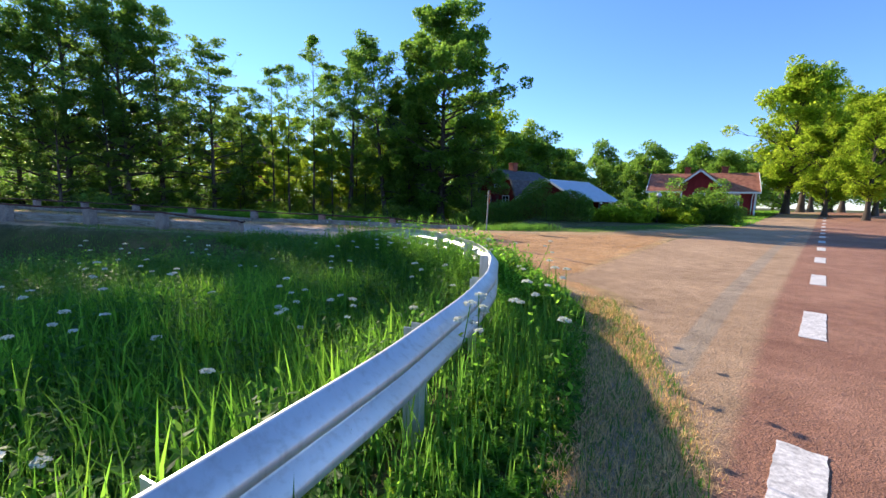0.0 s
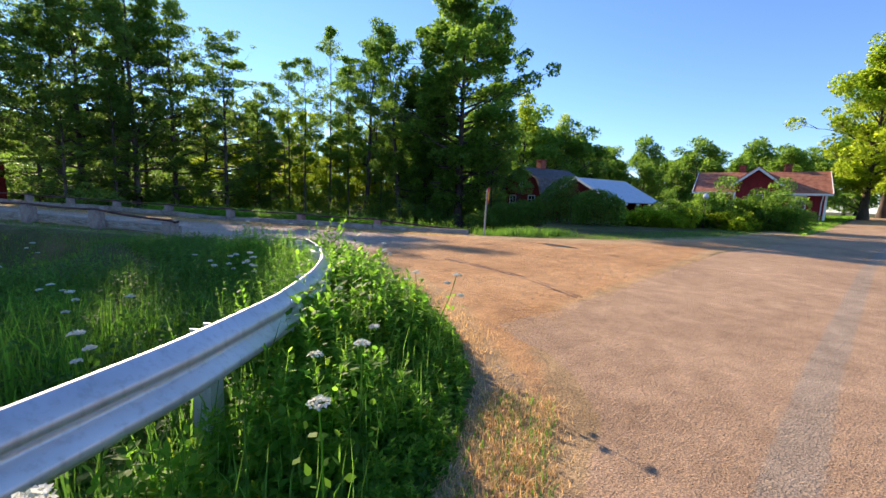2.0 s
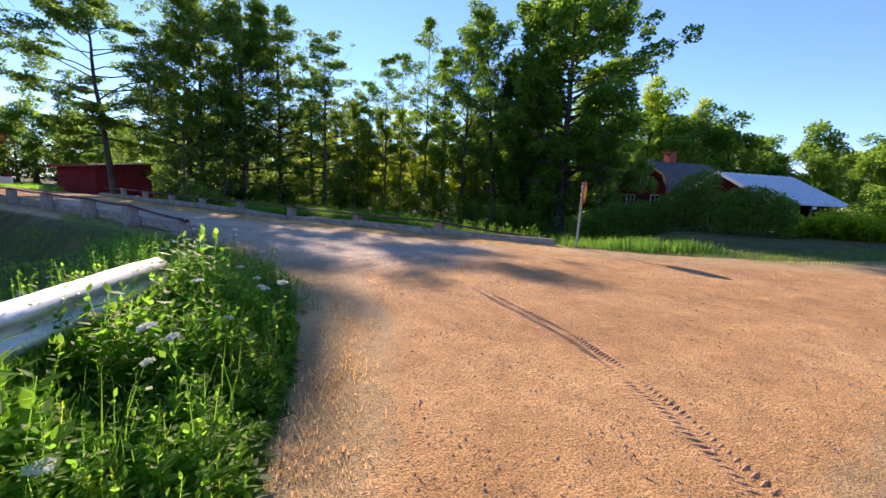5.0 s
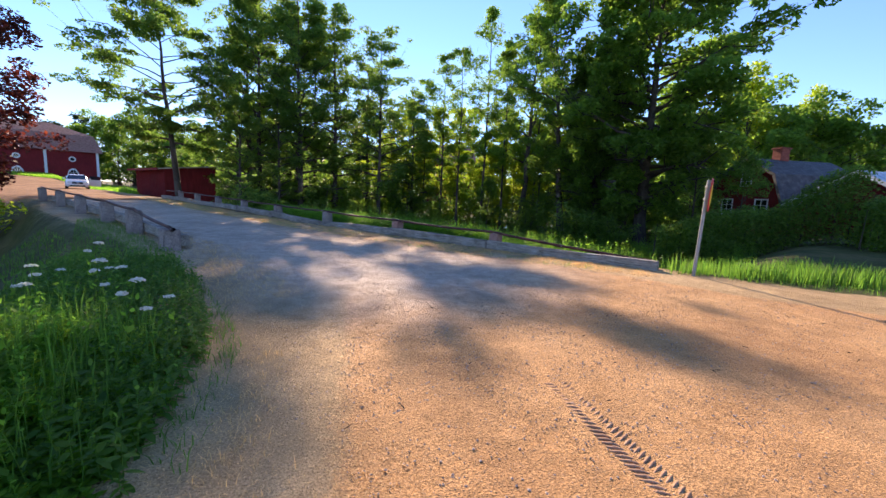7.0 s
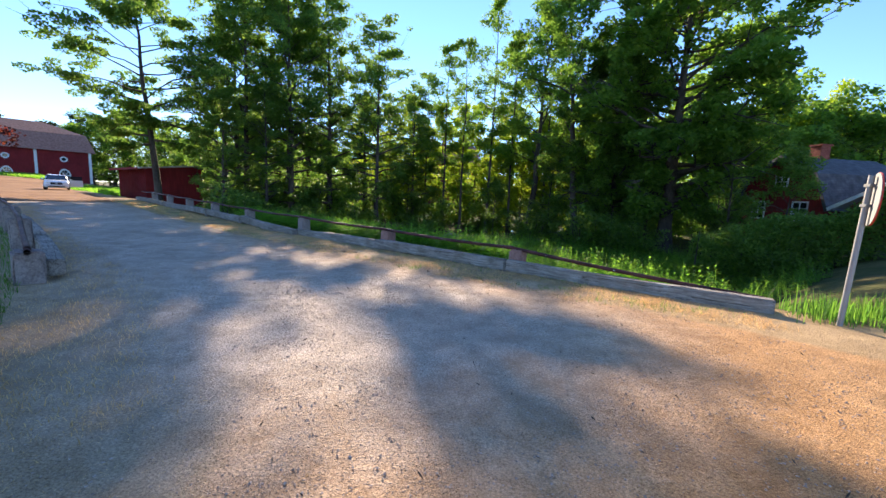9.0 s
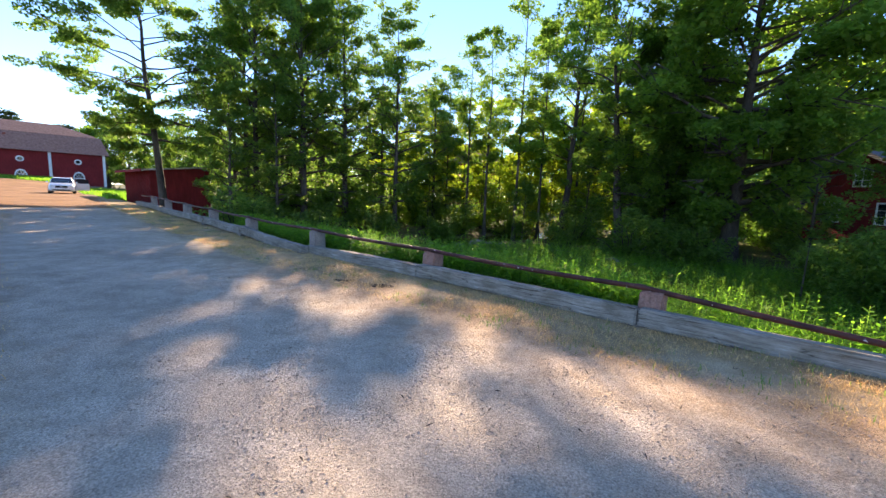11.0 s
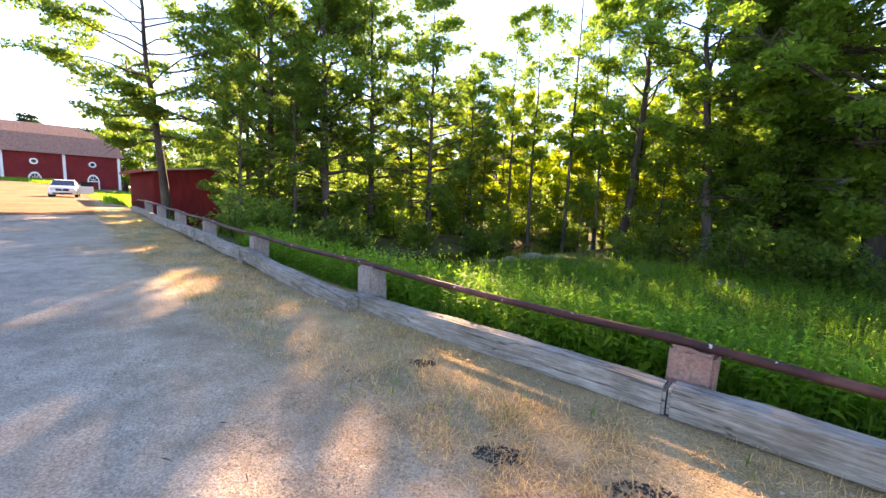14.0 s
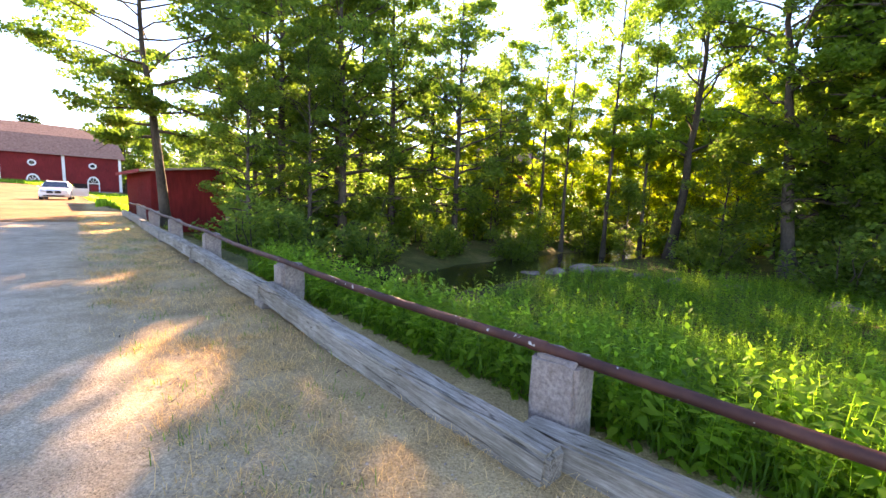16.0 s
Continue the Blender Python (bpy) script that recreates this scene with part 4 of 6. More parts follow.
# ---------------------------------------------------------------- trees
alder = make_tree("alder_tree", 21, "tall slender alder on the creek bank, leaning slightly", 52000, 0.36, 0.19, M_LEAF_D, 0.6, 0.45, 0.1, "trees along the creek",
                  (-24.4, 32.4), 20, height=18.5, spread=7.6, base=0.3, limbs=42, rise=0, lean=(-0.07, 0.0), bulge=0.35, trunk_r=0.30, wobble=0.5, lumps=(420, 0.62))
alder_b = make_tree("alder_tree", 22, "dense dark alder on the creek bank", 26000, 0.44, 0.2, M_LEAF_D, 0.5, 0.55, 0.1, "trees along the creek",
                    (-18.0, 33.5), 0, height=18.9, spread=5.2, base=0.04, limbs=52, rise=10, bulge=0.35, trunk_r=0.28, lumps=(300, 0.6))
alder_c = make_tree("alder_tree", 23, "tall alder with a narrow tiered crown", 19000, 0.36, 0.19, M_LEAF_D, 0.6, 0.45, 0.3, "trees along the creek",
                    (-8.3, 37.0), 0, height=16.6, spread=5.2, base=0.1, limbs=52, rise=6, bulge=0.3, trunk_r=0.22, forks=5, lumps=(270, 0.55))
for x, y, r, k in ((-15.9, 36.5, 70, 1.0), (-14.4, 33.5, 200, 0.98), (-20.5, 36.5, 130, 1.0), (-14.9, 30.5, 300, 0.5), (-17.5, 29.5, 30, 0.5), (-12.4, 36.8, 250, 0.94)):
    plant_copy(alder_b, x, y, r, k)
for x, y, r, k in ((-15.4, 39.6, 50, 1.05), (-22.5, 38.0, 120, 0.95), (-10.6, 42.0, 200, 0.88), (-5.6, 41.0, 280, 0.8)):
    plant_copy(alder_c, x, y, r, k)
slim = make_tree("slender_tree", 24, "slim young tree with a thin airy crown", 8000, 0.38, 0.17, M_LEAF, 0.5, 0.6, 0.15, "trees along the creek",
                 (-0.9, 41.0), 0, height=17.5, spread=2.9, base=0.3, limbs=28, rise=24, bulge=0.5, trunk_r=0.14, wobble=0.5, lumps=(130, 0.48))
for x, y, r, k in ((1.6, 39.5, 90, 1.12), (-4.6, 43.0, 30, 0.85), (4.2, 43.5, 200, 1.1), (-2.6, 40.5, 150, 0.95), (7.0, 41.0, 20, 1.0), (3.4, 38.0, 320, 0.9)):
    plant_copy(slim, x, y, r, k)
crook = make_tree("crooked_tree", 25, "crooked dark-trunked tree with spreading limbs", 18000, 0.45, 0.19, M_LEAF, 0.5, 0.55, 0.18, "trees along the creek",
                  (7.6, 31.5), 0, height=18, spread=5.6, base=0.3, limbs=24, rise=24, lean=(-0.16, 0.05), bulge=0.5, trunk_r=0.30, wobble=1.6, lumps=(170, 0.62))
plant_copy(crook, 5.2, 38.0, 140, 1.05)
maple = make_tree("maple_tree", 26, "huge broad maple with a dense dark-green crown", 80000, 0.42, 0.27, M_LEAF, 0.45, 0.75, 0.0, "", (12.0, 27.6), 0,
                  height=18.8, spread=6.8, base=0.13, limbs=90, rise=4, bulge=0.5, trunk_r=0.45, taper=0.5, forks=7, lumps=(500, 0.75))
plant_copy(maple, 9.6, 31.0, 250, 0.66, "smaller dark-green maple in the maple group")
understory = make_tree("young_tree", 27, "young bright-leaved tree in the thicket", 9500, 0.5, 0.2, M_LEAF_Y, 0.55, 0.6, 0.0, "thicket behind the creek", (-3.0, 44.0), 0,
                       height=11.6, spread=3.8, base=0.05, limbs=34, rise=22, bulge=0.4, trunk_r=0.1, lumps=(150, 0.46))
for x, y, r, k in ((3.5, 45, 140, 1.0), (7.5, 44, 190, 1.05), (10.5, 41, 250, 1.0), (15, 46, 60, 1.1), (-5.2, 44.5, 70, 0.85), (1.8, 44.2, 260, 0.8), (-8.5, 44.5, 200, 0.95), (-11.5, 46.5, 20, 1.0), (8.6, 41.5, 170, 0.85), (12.8, 45.5, 40, 1.0), (5.0, 41.5, 240, 0.75), (-7.2, 41.2, 20, 0.6), (-6.5, 46, 20, 1.0), (0.5, 46, 80, 1.05), (6.0, 45.5, 300, 0.95), (-1.2, 43.2, 130, 0.7), (9.2, 44.5, 60, 1.0), (3.0, 42.6, 10, 0.7), (11.5, 38.5, 160, 0.8), (6.6, 42.5, 100, 0.9), (-1.0, 47.5, 20, 1.0), (4.5, 48.5, 90, 1.05), (10.0, 47.5, 210, 1.05), (-6.0, 48.5, 280, 1.0), (14.5, 48.5, 330, 1.1)):
    plant_copy(understory, x, y, r, k)
shade_tree = make_tree("young_tree", 28, "dark-leaved young tree in the shade of the thicket", 10000, 0.55, 0.2, M_LEAF_D, 0.5, 0.65, 0.0, "thicket behind the creek", (10.5, 34.0), 0,
                       height=9.5, spread=3.8, base=0.05, limbs=30, rise=20, bulge=0.4, trunk_r=0.12, lumps=(80, 0.75))
for x, y, r, k in ((13.5, 33.5, 60, 0.9), (17.5, 31.5, 100, 0.6), (9.5, 29.8, 150, 0.75), (6.2, 34.5, 10, 0.7), (20.0, 34.5, 220, 0.7), (16.5, 37, 300, 1.0), (-6.0, 40.5, 40, 0.6), (2.0, 36.5, 70, 0.5), (15.4, 22.8, 20, 0.55), (14.2, 25.2, 120, 0.8)):
    plant_copy(shade_tree, x, y, r, k)
linden = make_tree("linden_tree", 29, "large sunlit linden beside the country road", 42000, 0.6, 0.24, M_LEAF_Y, 0.45, 0.8, 0.0, "lindens by the road", (49.3, 14.0), 0,
                   height=14.2, spread=5.4, base=0.16, limbs=44, rise=26, bulge=0.45, trunk_r=0.35, taper=0.7, lumps=(190, 0.85))
for x, y, r, k in ((46.5, 9.6, 100, 0.62), (42.5, 5.4, 200, 0.66), (57, 15.5, 60, 1.02), (66, 14.5, 10, 0.95), (72, 20, 150, 1.0), (52, 7.5, 250, 0.7)):
    plant_copy(linden, x, y, r, k)
# tree beside the gravel lane
copper = make_tree("copper_tree", 30, "reddish-leaved tree overhanging the gravel lane", 20000, 0.5, 0.19, M_COPPER, 0.5, 0.6, 0.05, "", (-23.5, 16.2), 0,
                   height=11, spread=4.6, base=0.16, limbs=30, rise=10, bulge=0.4, trunk_r=0.22, lumps=(130, 0.75))
make_bush("lane_bush", 31, "sunlit green bush beside the gravel lane", 3.4, 3.6, 3600, 0.16, M_LEAF_Y, (-19.4, 13.6), "bush")
# thicket: low dense bushes that close the wood under the crowns
thick = make_bush("thicket_bush", 35, "dense green bush in the thicket", 6.5, 4.6, 5200, 0.24, M_LEAF, (-6.5, 42.5), "bush", "thicket behind the creek", 0.5, 20)
for x, y, r, k in ((-11, 38.5, 10, 1.0), (-15.5, 41, 60, 1.1), (-20, 41.5, 100, 1.1), (-25, 42, 200, 1.0), (-1.5, 45.5, 120, 1.1), (3, 48, 150, 0.8), (8, 47, 190, 0.8), (13, 43, 230, 1.2), (18, 41, 10, 1.2), (-10, 46, 280, 0.8), (-16, 47, 20, 0.8),
                   (22.5, 38.5, 70, 1.1), (-22, 48, 120, 1.2), (-28, 48, 170, 1.1), (6.8, 39.5, 30, 0.8), (-30, 53, 10, 1.2), (15, 50, 60, 1.3), (24, 47, 80, 1.3), (30, 44, 150, 1.1), (-3, 39.5, 10, 0.55), (1.5, 42.5, 70, 0.8)):
    plant_copy(thick, x, y, r, k)
bank = make_bush("bank_bush", 36, "dark leafy bush at the water's edge", 3.6, 2.4, 3800, 0.16, M_LEAF_D, (-11.5, 29.5), "bush", "bushes on the creek bank", 0.35, 16)
for x, y, r, k in ((-13.5, 27.0, 40, 1.1), (-15.5, 26.8, 200, 1.3), (-16.5, 31.5, 90, 1.2), (-8.6, 34.0, 130, 0.9), (7.0, 27.8, 150, 1.2), (9.2, 25.4, 20, 1.0), (4.6, 32.6, 220, 1.1), (-4.4, 36.0, 60, 0.9), (12.0, 20.0, 10, 0.9), (11.2, 17.6, 100, 0.75), (-12.0, 21.6, 60, 0.42), (-13.8, 23.2, 140, 0.6), (-15.6, 24.6, 20, 0.6)):
    plant_copy(bank, x, y, r, k)
# far woods
far_tree = make_tree("far_tree", 32, "rounded tree in the distant tree line", 7000, 0.8, 0.42, M_LEAF, 0.45, 0.7, 0.0, "distant tree line", (40, 60), 0,
                     height=11.5, spread=6.6, base=0.03, limbs=26, rise=25, bulge=0.45, trunk_r=0.3, lumps=(64, 1.4))
pale_tree = make_tree("far_tree", 33, "pale airy tree behind the houses", 4500, 0.7, 0.36, M_LEAF_Y, 0.45, 0.7, 0.15, "distant tree line", (33.5, 50), 0,
                      height=17, spread=5.0, base=0.1, limbs=24, rise=38, bulge=0.55, trunk_r=0.3, lumps=(50, 1.2))
for x, y, r, k in ((36, 47, 0, 1.0), (41.5, 49, 50, 1.1), (46, 50, 90, 0.95), (38, 54, 130, 1.25), (52, 58, 10, 0.8), (58, 56, 70, 0.75), (64, 53, 150, 0.7), (70, 50, 220, 0.75), (76, 47, 20, 0.75), (62, 44, 90, 0.6), (70, 38, 140, 0.65), (80, 40, 60, 0.75),
                   (66, 30, 200, 0.72), (76, 31, 10, 0.75), (84, 28, 300, 0.9), (58, 31, 80, 0.6), (90, 24, 70, 1.1), (98, 34, 20, 1.2), (30, 58, 90, 1.2), (24, 60, 10, 1.0), (18, 66, 70, 1.0), (88, 40, 30, 0.9), (96, 46, 80, 1.0), (104, 42, 10, 1.0), (112, 50, 60, 1.1), (122, 46, 140, 1.1), (106, 22, 90, 1.0), (116, 24, 160, 1.1), (128, 36, 20, 1.2), (96, 16, 210, 0.9), (-30, 66, 130, 0.8), (-95, 100, 10, 1.3), (-90, 101, 70, 1.2), (-85, 100, 130, 1.35), (-80, 102, 200, 1.2), (-75, 101, 260, 1.25), (-70, 103, 320, 1.2), (-64, 100, 40, 1.1),
                   (50, 66, 15, 1.05), (57, 66, 75, 1.1), (64, 62, 135, 1.0), (71, 60, 195, 1.1), (78, 56, 255, 1.0), (84, 53, 315, 1.1), (90, 48, 55, 1.0), (46, 62, 105, 1.1), (76, 40, 165, 0.95), (68, 45, 215, 0.95)):
    plant_copy(far_tree, x, y, r, k)
plant_copy(pale_tree, 44, 54, 60, 0.9)
rs = np.random.default_rng(6)
for i in range(34):
    x = -46 + i * 4.6 + rs.normal(0, 1.5)
    plant_copy(far_tree, x, 96 + rs.normal(0, 6) - 0.15 * max(0, x), rs.uniform(0, 360), rs.uniform(0.75, 1.1))
spruce = make_tree("spruce_tree", 34, "dark spruce at the edge of distant woods", 2600, 0.5, 0.6, M_SPRUCE, 0.6, 0.4, 0.0, "distant woods", (-60, 100), 0,
                   height=14, spread=3.2, base=0.05, limbs=40, rise=-8, bulge=0.05, trunk_r=0.2)
rs = np.random.default_rng(5)
for i in range(26):
    x, y = -98 + i * 3.2 + rs.normal(0, 2), 118 - i * 0.5 + rs.normal(0, 6)
    plant_copy(spruce, x, y, rs.uniform(0, 360), rs.uniform(0.75, 1.25))
for i in range(22):
    x, y = -190 + i * 4.6 + rs.normal(0, 2), 62 + i * 2.6 + rs.normal(0, 5)
    plant_copy(spruce, x, y, rs.uniform(0, 360), rs.uniform(0.9, 1.4))
for x, y, r, k in ((-52, 72, 0, 0.6), (-46, 70, 90, 0.65), (-40, 68, 10, 0.7), (-58, 84, 30, 0.8), (-34, 64, 200, 0.8), (-66, 92, 60, 0.75), (-140, 70, 0, 1.0), (-120, 40, 90, 1.2), (-100, 20, 30, 1.2)):
    plant_copy(far_tree, x, y, r, k)

# pebbles on the trodden ground
def pebbles(name, seed, polys, label, lo, hi, material):
    rng = np.random.default_rng(seed)
    xy = np.concatenate([scatter(rng, p, n) for p, n in polys])
    n = len(xy)
    r = rng.uniform(lo, hi, n) * rng.uniform(0.5, 1.0, n)
    base = np.array([(1, 0, 0), (0, 1, 0), (-1, 0, 0), (0, -1, 0), (0, 0, 0.62), (0, 0, -0.62)], float)
    V = base[None] * r[:, None, None] * rng.uniform(0.6, 1.3, (n, 6, 1))
    a = rng.uniform(0, 6.28, n)
    c, q = np.cos(a)[:, None], np.sin(a)[:, None]
    V = np.stack([V[..., 0] * c - V[..., 1] * q, V[..., 0] * q + V[..., 1] * c, V[..., 2]], -1)
    V[..., 0] += xy[:, None, 0]
    V[..., 1] += xy[:, None, 1]
    V[..., 2] += (land(xy[:, 0], xy[:, 1]) + r * 0.22)[:, None]
    f = np.array([(0, 1, 4), (1, 2, 4), (2, 3, 4), (3, 0, 4), (1, 0, 5), (2, 1, 5), (3, 2, 5), (0, 3, 5)])
    F3 = (np.arange(n)[:, None, None] * 6 + f[None]).reshape(-1, 3)
    return tagged(new(name, mesh_of(name, V.reshape(-1, 3), F3, material)), label, "pebbles", kind="stuff")


M_PEBBLE = mat("pebble", speckled((0.28, 0.21, 0.15), (0.42, 0.33, 0.25), (0.56, 0.46, 0.37), 30.0, 60.0, 0.2, 0.004), 0.9)
pebbles("loose_pebbles", 91, [(YARD, 24000), ([(-2.2, 1.5), (1.5, 1.5), (2.5, 5.5), (-1.0, 8.5), (-4.5, 9.5), (-6, 7)], 9000), (LANE[3:8] + LANE[-10:-5], 9000), ([(-3, 9.5), (-1, 8.3), (-4, 6.5), (-9, 10), (-11, 14), (-7, 12.8)], 7000)], "loose small stones and grit on the trodden gravel", 0.003, 0.013, M_PEBBLE)
pebbles("verge_grit", 92, [([(-4.6, -7.4), (-2.6, -5.6), (-1.6, -4.2), (-1.3, -2.6), (-1.9, -3.4), (-3.2, -5.6), (-5.6, -7.6)], 2600), (STRIP, 5000)], "grit and small stones in the dry verge", 0.004, 0.016, M_PEBBLE)
M_SOIL = mat("dark_soil", speckled((0.03, 0.026, 0.024), (0.05, 0.044, 0.04), (0.08, 0.07, 0.062), 20.0, 50.0, 0.4, 0.01), 0.95)
CLODS = [[(x + r * math.cos(k), y + r * 0.6 * math.sin(k)) for k in np.linspace(0, 5.4, 7)] for x, y, r in ((-3.96, 11.29, 0.16), (-3.26, 11.09, 0.2), (-4.58, 12.42, 0.12))]
pebbles("soil_clods", 93, [(p, 150) for p in CLODS], "scattered clods of dark soil in the dry strip", 0.008, 0.022, M_SOIL)
xy = np.concatenate([scatter(RG, YARD, 700), scatter(RG, STRIP, 500)])
pts = np.column_stack([xy, land(xy[:, 0], xy[:, 1]) + 0.012])
v, f = leaf_quads(RG, pts, 0.05, 0.95, 0.16)
tagged(new("fallen_twigs", mesh_of("fallen_twigs", v, f, M_BARK)), "scraps of bark and twigs on the gravel", "twigs", kind="stuff")
M_TRACK = mat("pressed_gravel", gravel_build((0.30, 0.175, 0.105), (0.39, 0.24, 0.145), (0.46, 0.29, 0.18), (0.45, 0.36, 0.29)), 0.92)
# tyre track: pressed lugs with raised rims
lug = []
TR = [(0.2, 2.2), (0.36, 1.6), (0.5, 1.1), (0.64, 0.64), (0.77, 0.1), (0.83, -0.5), (0.85, -1.2), (0.80, -2.0)]
tp = np.array([(np.interp(q, np.linspace(0, 1, 8), [p[0] for p in TR]), np.interp(q, np.linspace(0, 1, 8), [p[1] for p in TR])) for q in np.linspace(0, 1, 96)])
td = np.gradient(tp, axis=0)
td /= np.linalg.norm(td, axis=1)[:, None]
for k in range(96):
    for sgn in (-1, 1):
        n2 = np.array([-td[k][1], td[k][0]])
        a = tp[k] + n2 * 0.015 * sgn
        b = tp[k] + n2 * 0.10 * sgn - td[k] * 0.045
        za, zb = float(land(*a)), float(land(*b))
        lug.append(tube([(a[0], a[1], za - 0.006), ((a[0] + b[0]) / 2, (a[1] + b[1]) / 2, za - 0.001), (b[0], b[1], zb - 0.006)], [0.007, 0.011, 0.007], 5, False))
v, f = join(lug)
track = new("tyre_track", mesh_of("tyre_track", v, f, M_TRACK, True))
tagged(track, "herringbone tyre track pressed into the gravel", "tyre track", kind="stuff")


def boulder(seed, x, y, r, label, z=0.0):
    rng = np.random.default_rng(seed)
    bm = bmesh.new()
    bmesh.ops.create_icosphere(bm, subdivisions=3, radius=1.0)
    ph = rng.uniform(0, 6, 6)
    for q in bm.verts:
        c = q.co
        k = 1 + 0.16 * math.sin(c.x * 3 + ph[0]) + 0.13 * math.sin(c.y * 4 + ph[1]) + 0.12 * math.sin(c.z * 5 + ph[2]) + rng.normal(0, 0.012)
        q.co = Vector((c.x * k * r * 1.25, c.y * k * r, c.z * k * r * 0.62))
    ob = new("boulder", bm_mesh("boulder", bm, M_ROCK, True))
    ob.matrix_basis = pose(x, y, float(land(x, y)) + z + r * 0.2, 0, 0, rng.uniform(0, 360))
    return tagged(ob, label, "stone", "stones along the creek")


for i, (x, y, r) in enumerate(((-3.9, 31.6, 0.8), (-2.7, 31.2, 0.7), (-1.6, 31.0, 0.85), (-0.5, 30.7, 0.7), (0.5, 29.3, 0.5), (1.4, 28.5, 0.6), (3.2, 28.0, 0.55), (5.2, 25.4, 0.7), (6.2, 24.8, 0.5), (-9.6, 22.6, 0.3), (-8.7, 24.0, 0.35), (-10.2, 24.4, 0.3), (-7.6, 27.5, 0.4), (1.5, 14.4, 0.35), (2.0, 14.9, 0.3))):
    boulder(200 + i, x, y, r * 0.62, "mossy field stone at the creek's bank", -0.1)

# ---------------------------------------------------------------- guard rail


def resample(pts, n):
    p = np.asarray(pts, float)
    d = np.concatenate([[0], np.cumsum(np.linalg.norm(np.diff(p, axis=0), axis=1))])
    t = np.linspace(0, d[-1], n)
    q = np.stack([np.interp(t, d, p[:, k]) for k in range(p.shape[1])], -1)
    for _ in range(3):
        q[1:-1] = (q[:-2] + 2 * q[1:-1] + q[2:]) / 4
    return q


def wbeam(name, line, tops, parent, label=""):
    """A length of W-section steel barrier along a line, its face to the right of the line's way."""
    prof = [(0.0, 0.0), (0.012, -0.004), (0.03, -0.03), (0.083, -0.06), (0.083, -0.10), (0.02, -0.14), (0.012, -0.155), (0.02, -0.17), (0.083, -0.21), (0.083, -0.25), (0.03, -0.28), (0.012, -0.306), (0.0, -0.31)]
    back = [(o - 0.008, z) for o, z in reversed(prof)]
    ring = np.array(prof + back)
    T = np.gradient(line, axis=0)
    T /= np.linalg.norm(T, axis=1)[:, None]
    R = np.stack([T[:, 1], -T[:, 0]], -1)
    n, m = len(line), len(ring)
    V = np.zeros((n, m, 3))
    V[:, :, :2] = line[:, None] + R[:, None] * ring[None, :, 0, None]
    V[:, :, 2] = tops[:, None] + ring[None, :, 1]
    i = np.arange(n - 1)[:, None] * m
    j = np.arange(m)[None]
    k = (j + 1) % m
    F = np.stack([i + j, i + k, i + m + k, i + m + j], -1).reshape(-1, 4)
    return part(name, mesh_of(name, V.reshape(-1, 3), F, M_ZINC, True), None, parent, label)


rail = thing("guard_rail", pose(0, 0, 0), "curved galvanised steel guard rail on posts in tall grass", "guard rail")
line = resample(RAIL, 121)
tops = np.interp(np.linspace(0, 1, 121), [0, 0.3, 0.55, 1], [0.70, 0.715, 0.745, 0.755])
tops[-22:] -= np.linspace(0, 1, 22) ** 1.5 * 0.25
for a in range(0, 120, 24):
    wbeam("rail_panel", line[a:a + 26 if a + 26 < 121 else 121], tops[a:a + 26 if a + 26 < 121 else 121] + (0.004 if (a // 24) % 2 else 0.0), rail)
Tn = np.gradient(line, axis=0)
Tn /= np.linalg.norm(Tn, axis=1)[:, None]
for k in range(6, 119, 12):
    x, y = line[k]
    g = float(land(x, y))
    yaw = math.degrees(math.atan2(Tn[k][1], Tn[k][0]))
    h = tops[k] - 0.035
    bm = bmesh.new()
    box(bm, (-0.05, -0.0, -0.3), (-0.044, 0.10, h - g + 0.01))
    box(bm, (0.044, -0.0, -0.3), (0.05, 0.10, h - g + 0.01))
    box(bm, (-0.044, 0.0, -0.3), (0.044, 0.006, h - g + 0.006))
    post = part("post", bm, M_ZINC, rail, m=pose(x - Tn[k][1] * 0.012, y + Tn[k][0] * 0.012, g, 0, 0, yaw))
for k in range(24, 110, 24):
    x, y = line[k]
    yaw = math.degrees(math.atan2(Tn[k][1], Tn[k][0]))
    for dx in (-0.06, 0.06):
        for dz in (-0.06, -0.12, -0.19, -0.25):
            bm = bmesh.new()
            bmesh.ops.create_uvsphere(bm, u_segments=8, v_segments=4, radius=0.016, matrix=Matrix.Diagonal((1, 0.6, 1, 1)))
            off = 0.088 if dz in (-0.06, -0.25) else 0.05
            part("bolt", bm, M_ZINC, rail, smooth=True, m=pose(x, y, tops[k] + dz, 0, 0, yaw) @ Matrix.Translation((dx, -off, 0)))

# ---------------------------------------------------------------- bridge railings


def stone_post(seed, x, y, top, yaw, w=0.29, d=0.27, depth=1.1, label="rough-hewn grey granite railing post", material=None):
    rng = np.random.default_rng(seed)
    bm = bmesh.new()
    box(bm, (0, 0, -depth), (w, d, 0), 0.025)
    bmesh.ops.subdivide_edges(bm, edges=[e for e in bm.edges if e.calc_length() > 0.15], cuts=3, use_grid_fill=True)
    for v in bm.verts:
        v.co += Vector(rng.normal(0, 0.006, 3))
    ob = new("stone_post", bm_mesh("stone_post", bm, material or M_GRANITE))
    ob.matrix_basis = pose(x, y, top, rng.normal(0, 1.2), rng.normal(0, 1.2), yaw)
    return tagged(ob, label, "post", "granite posts of the bridge railing")


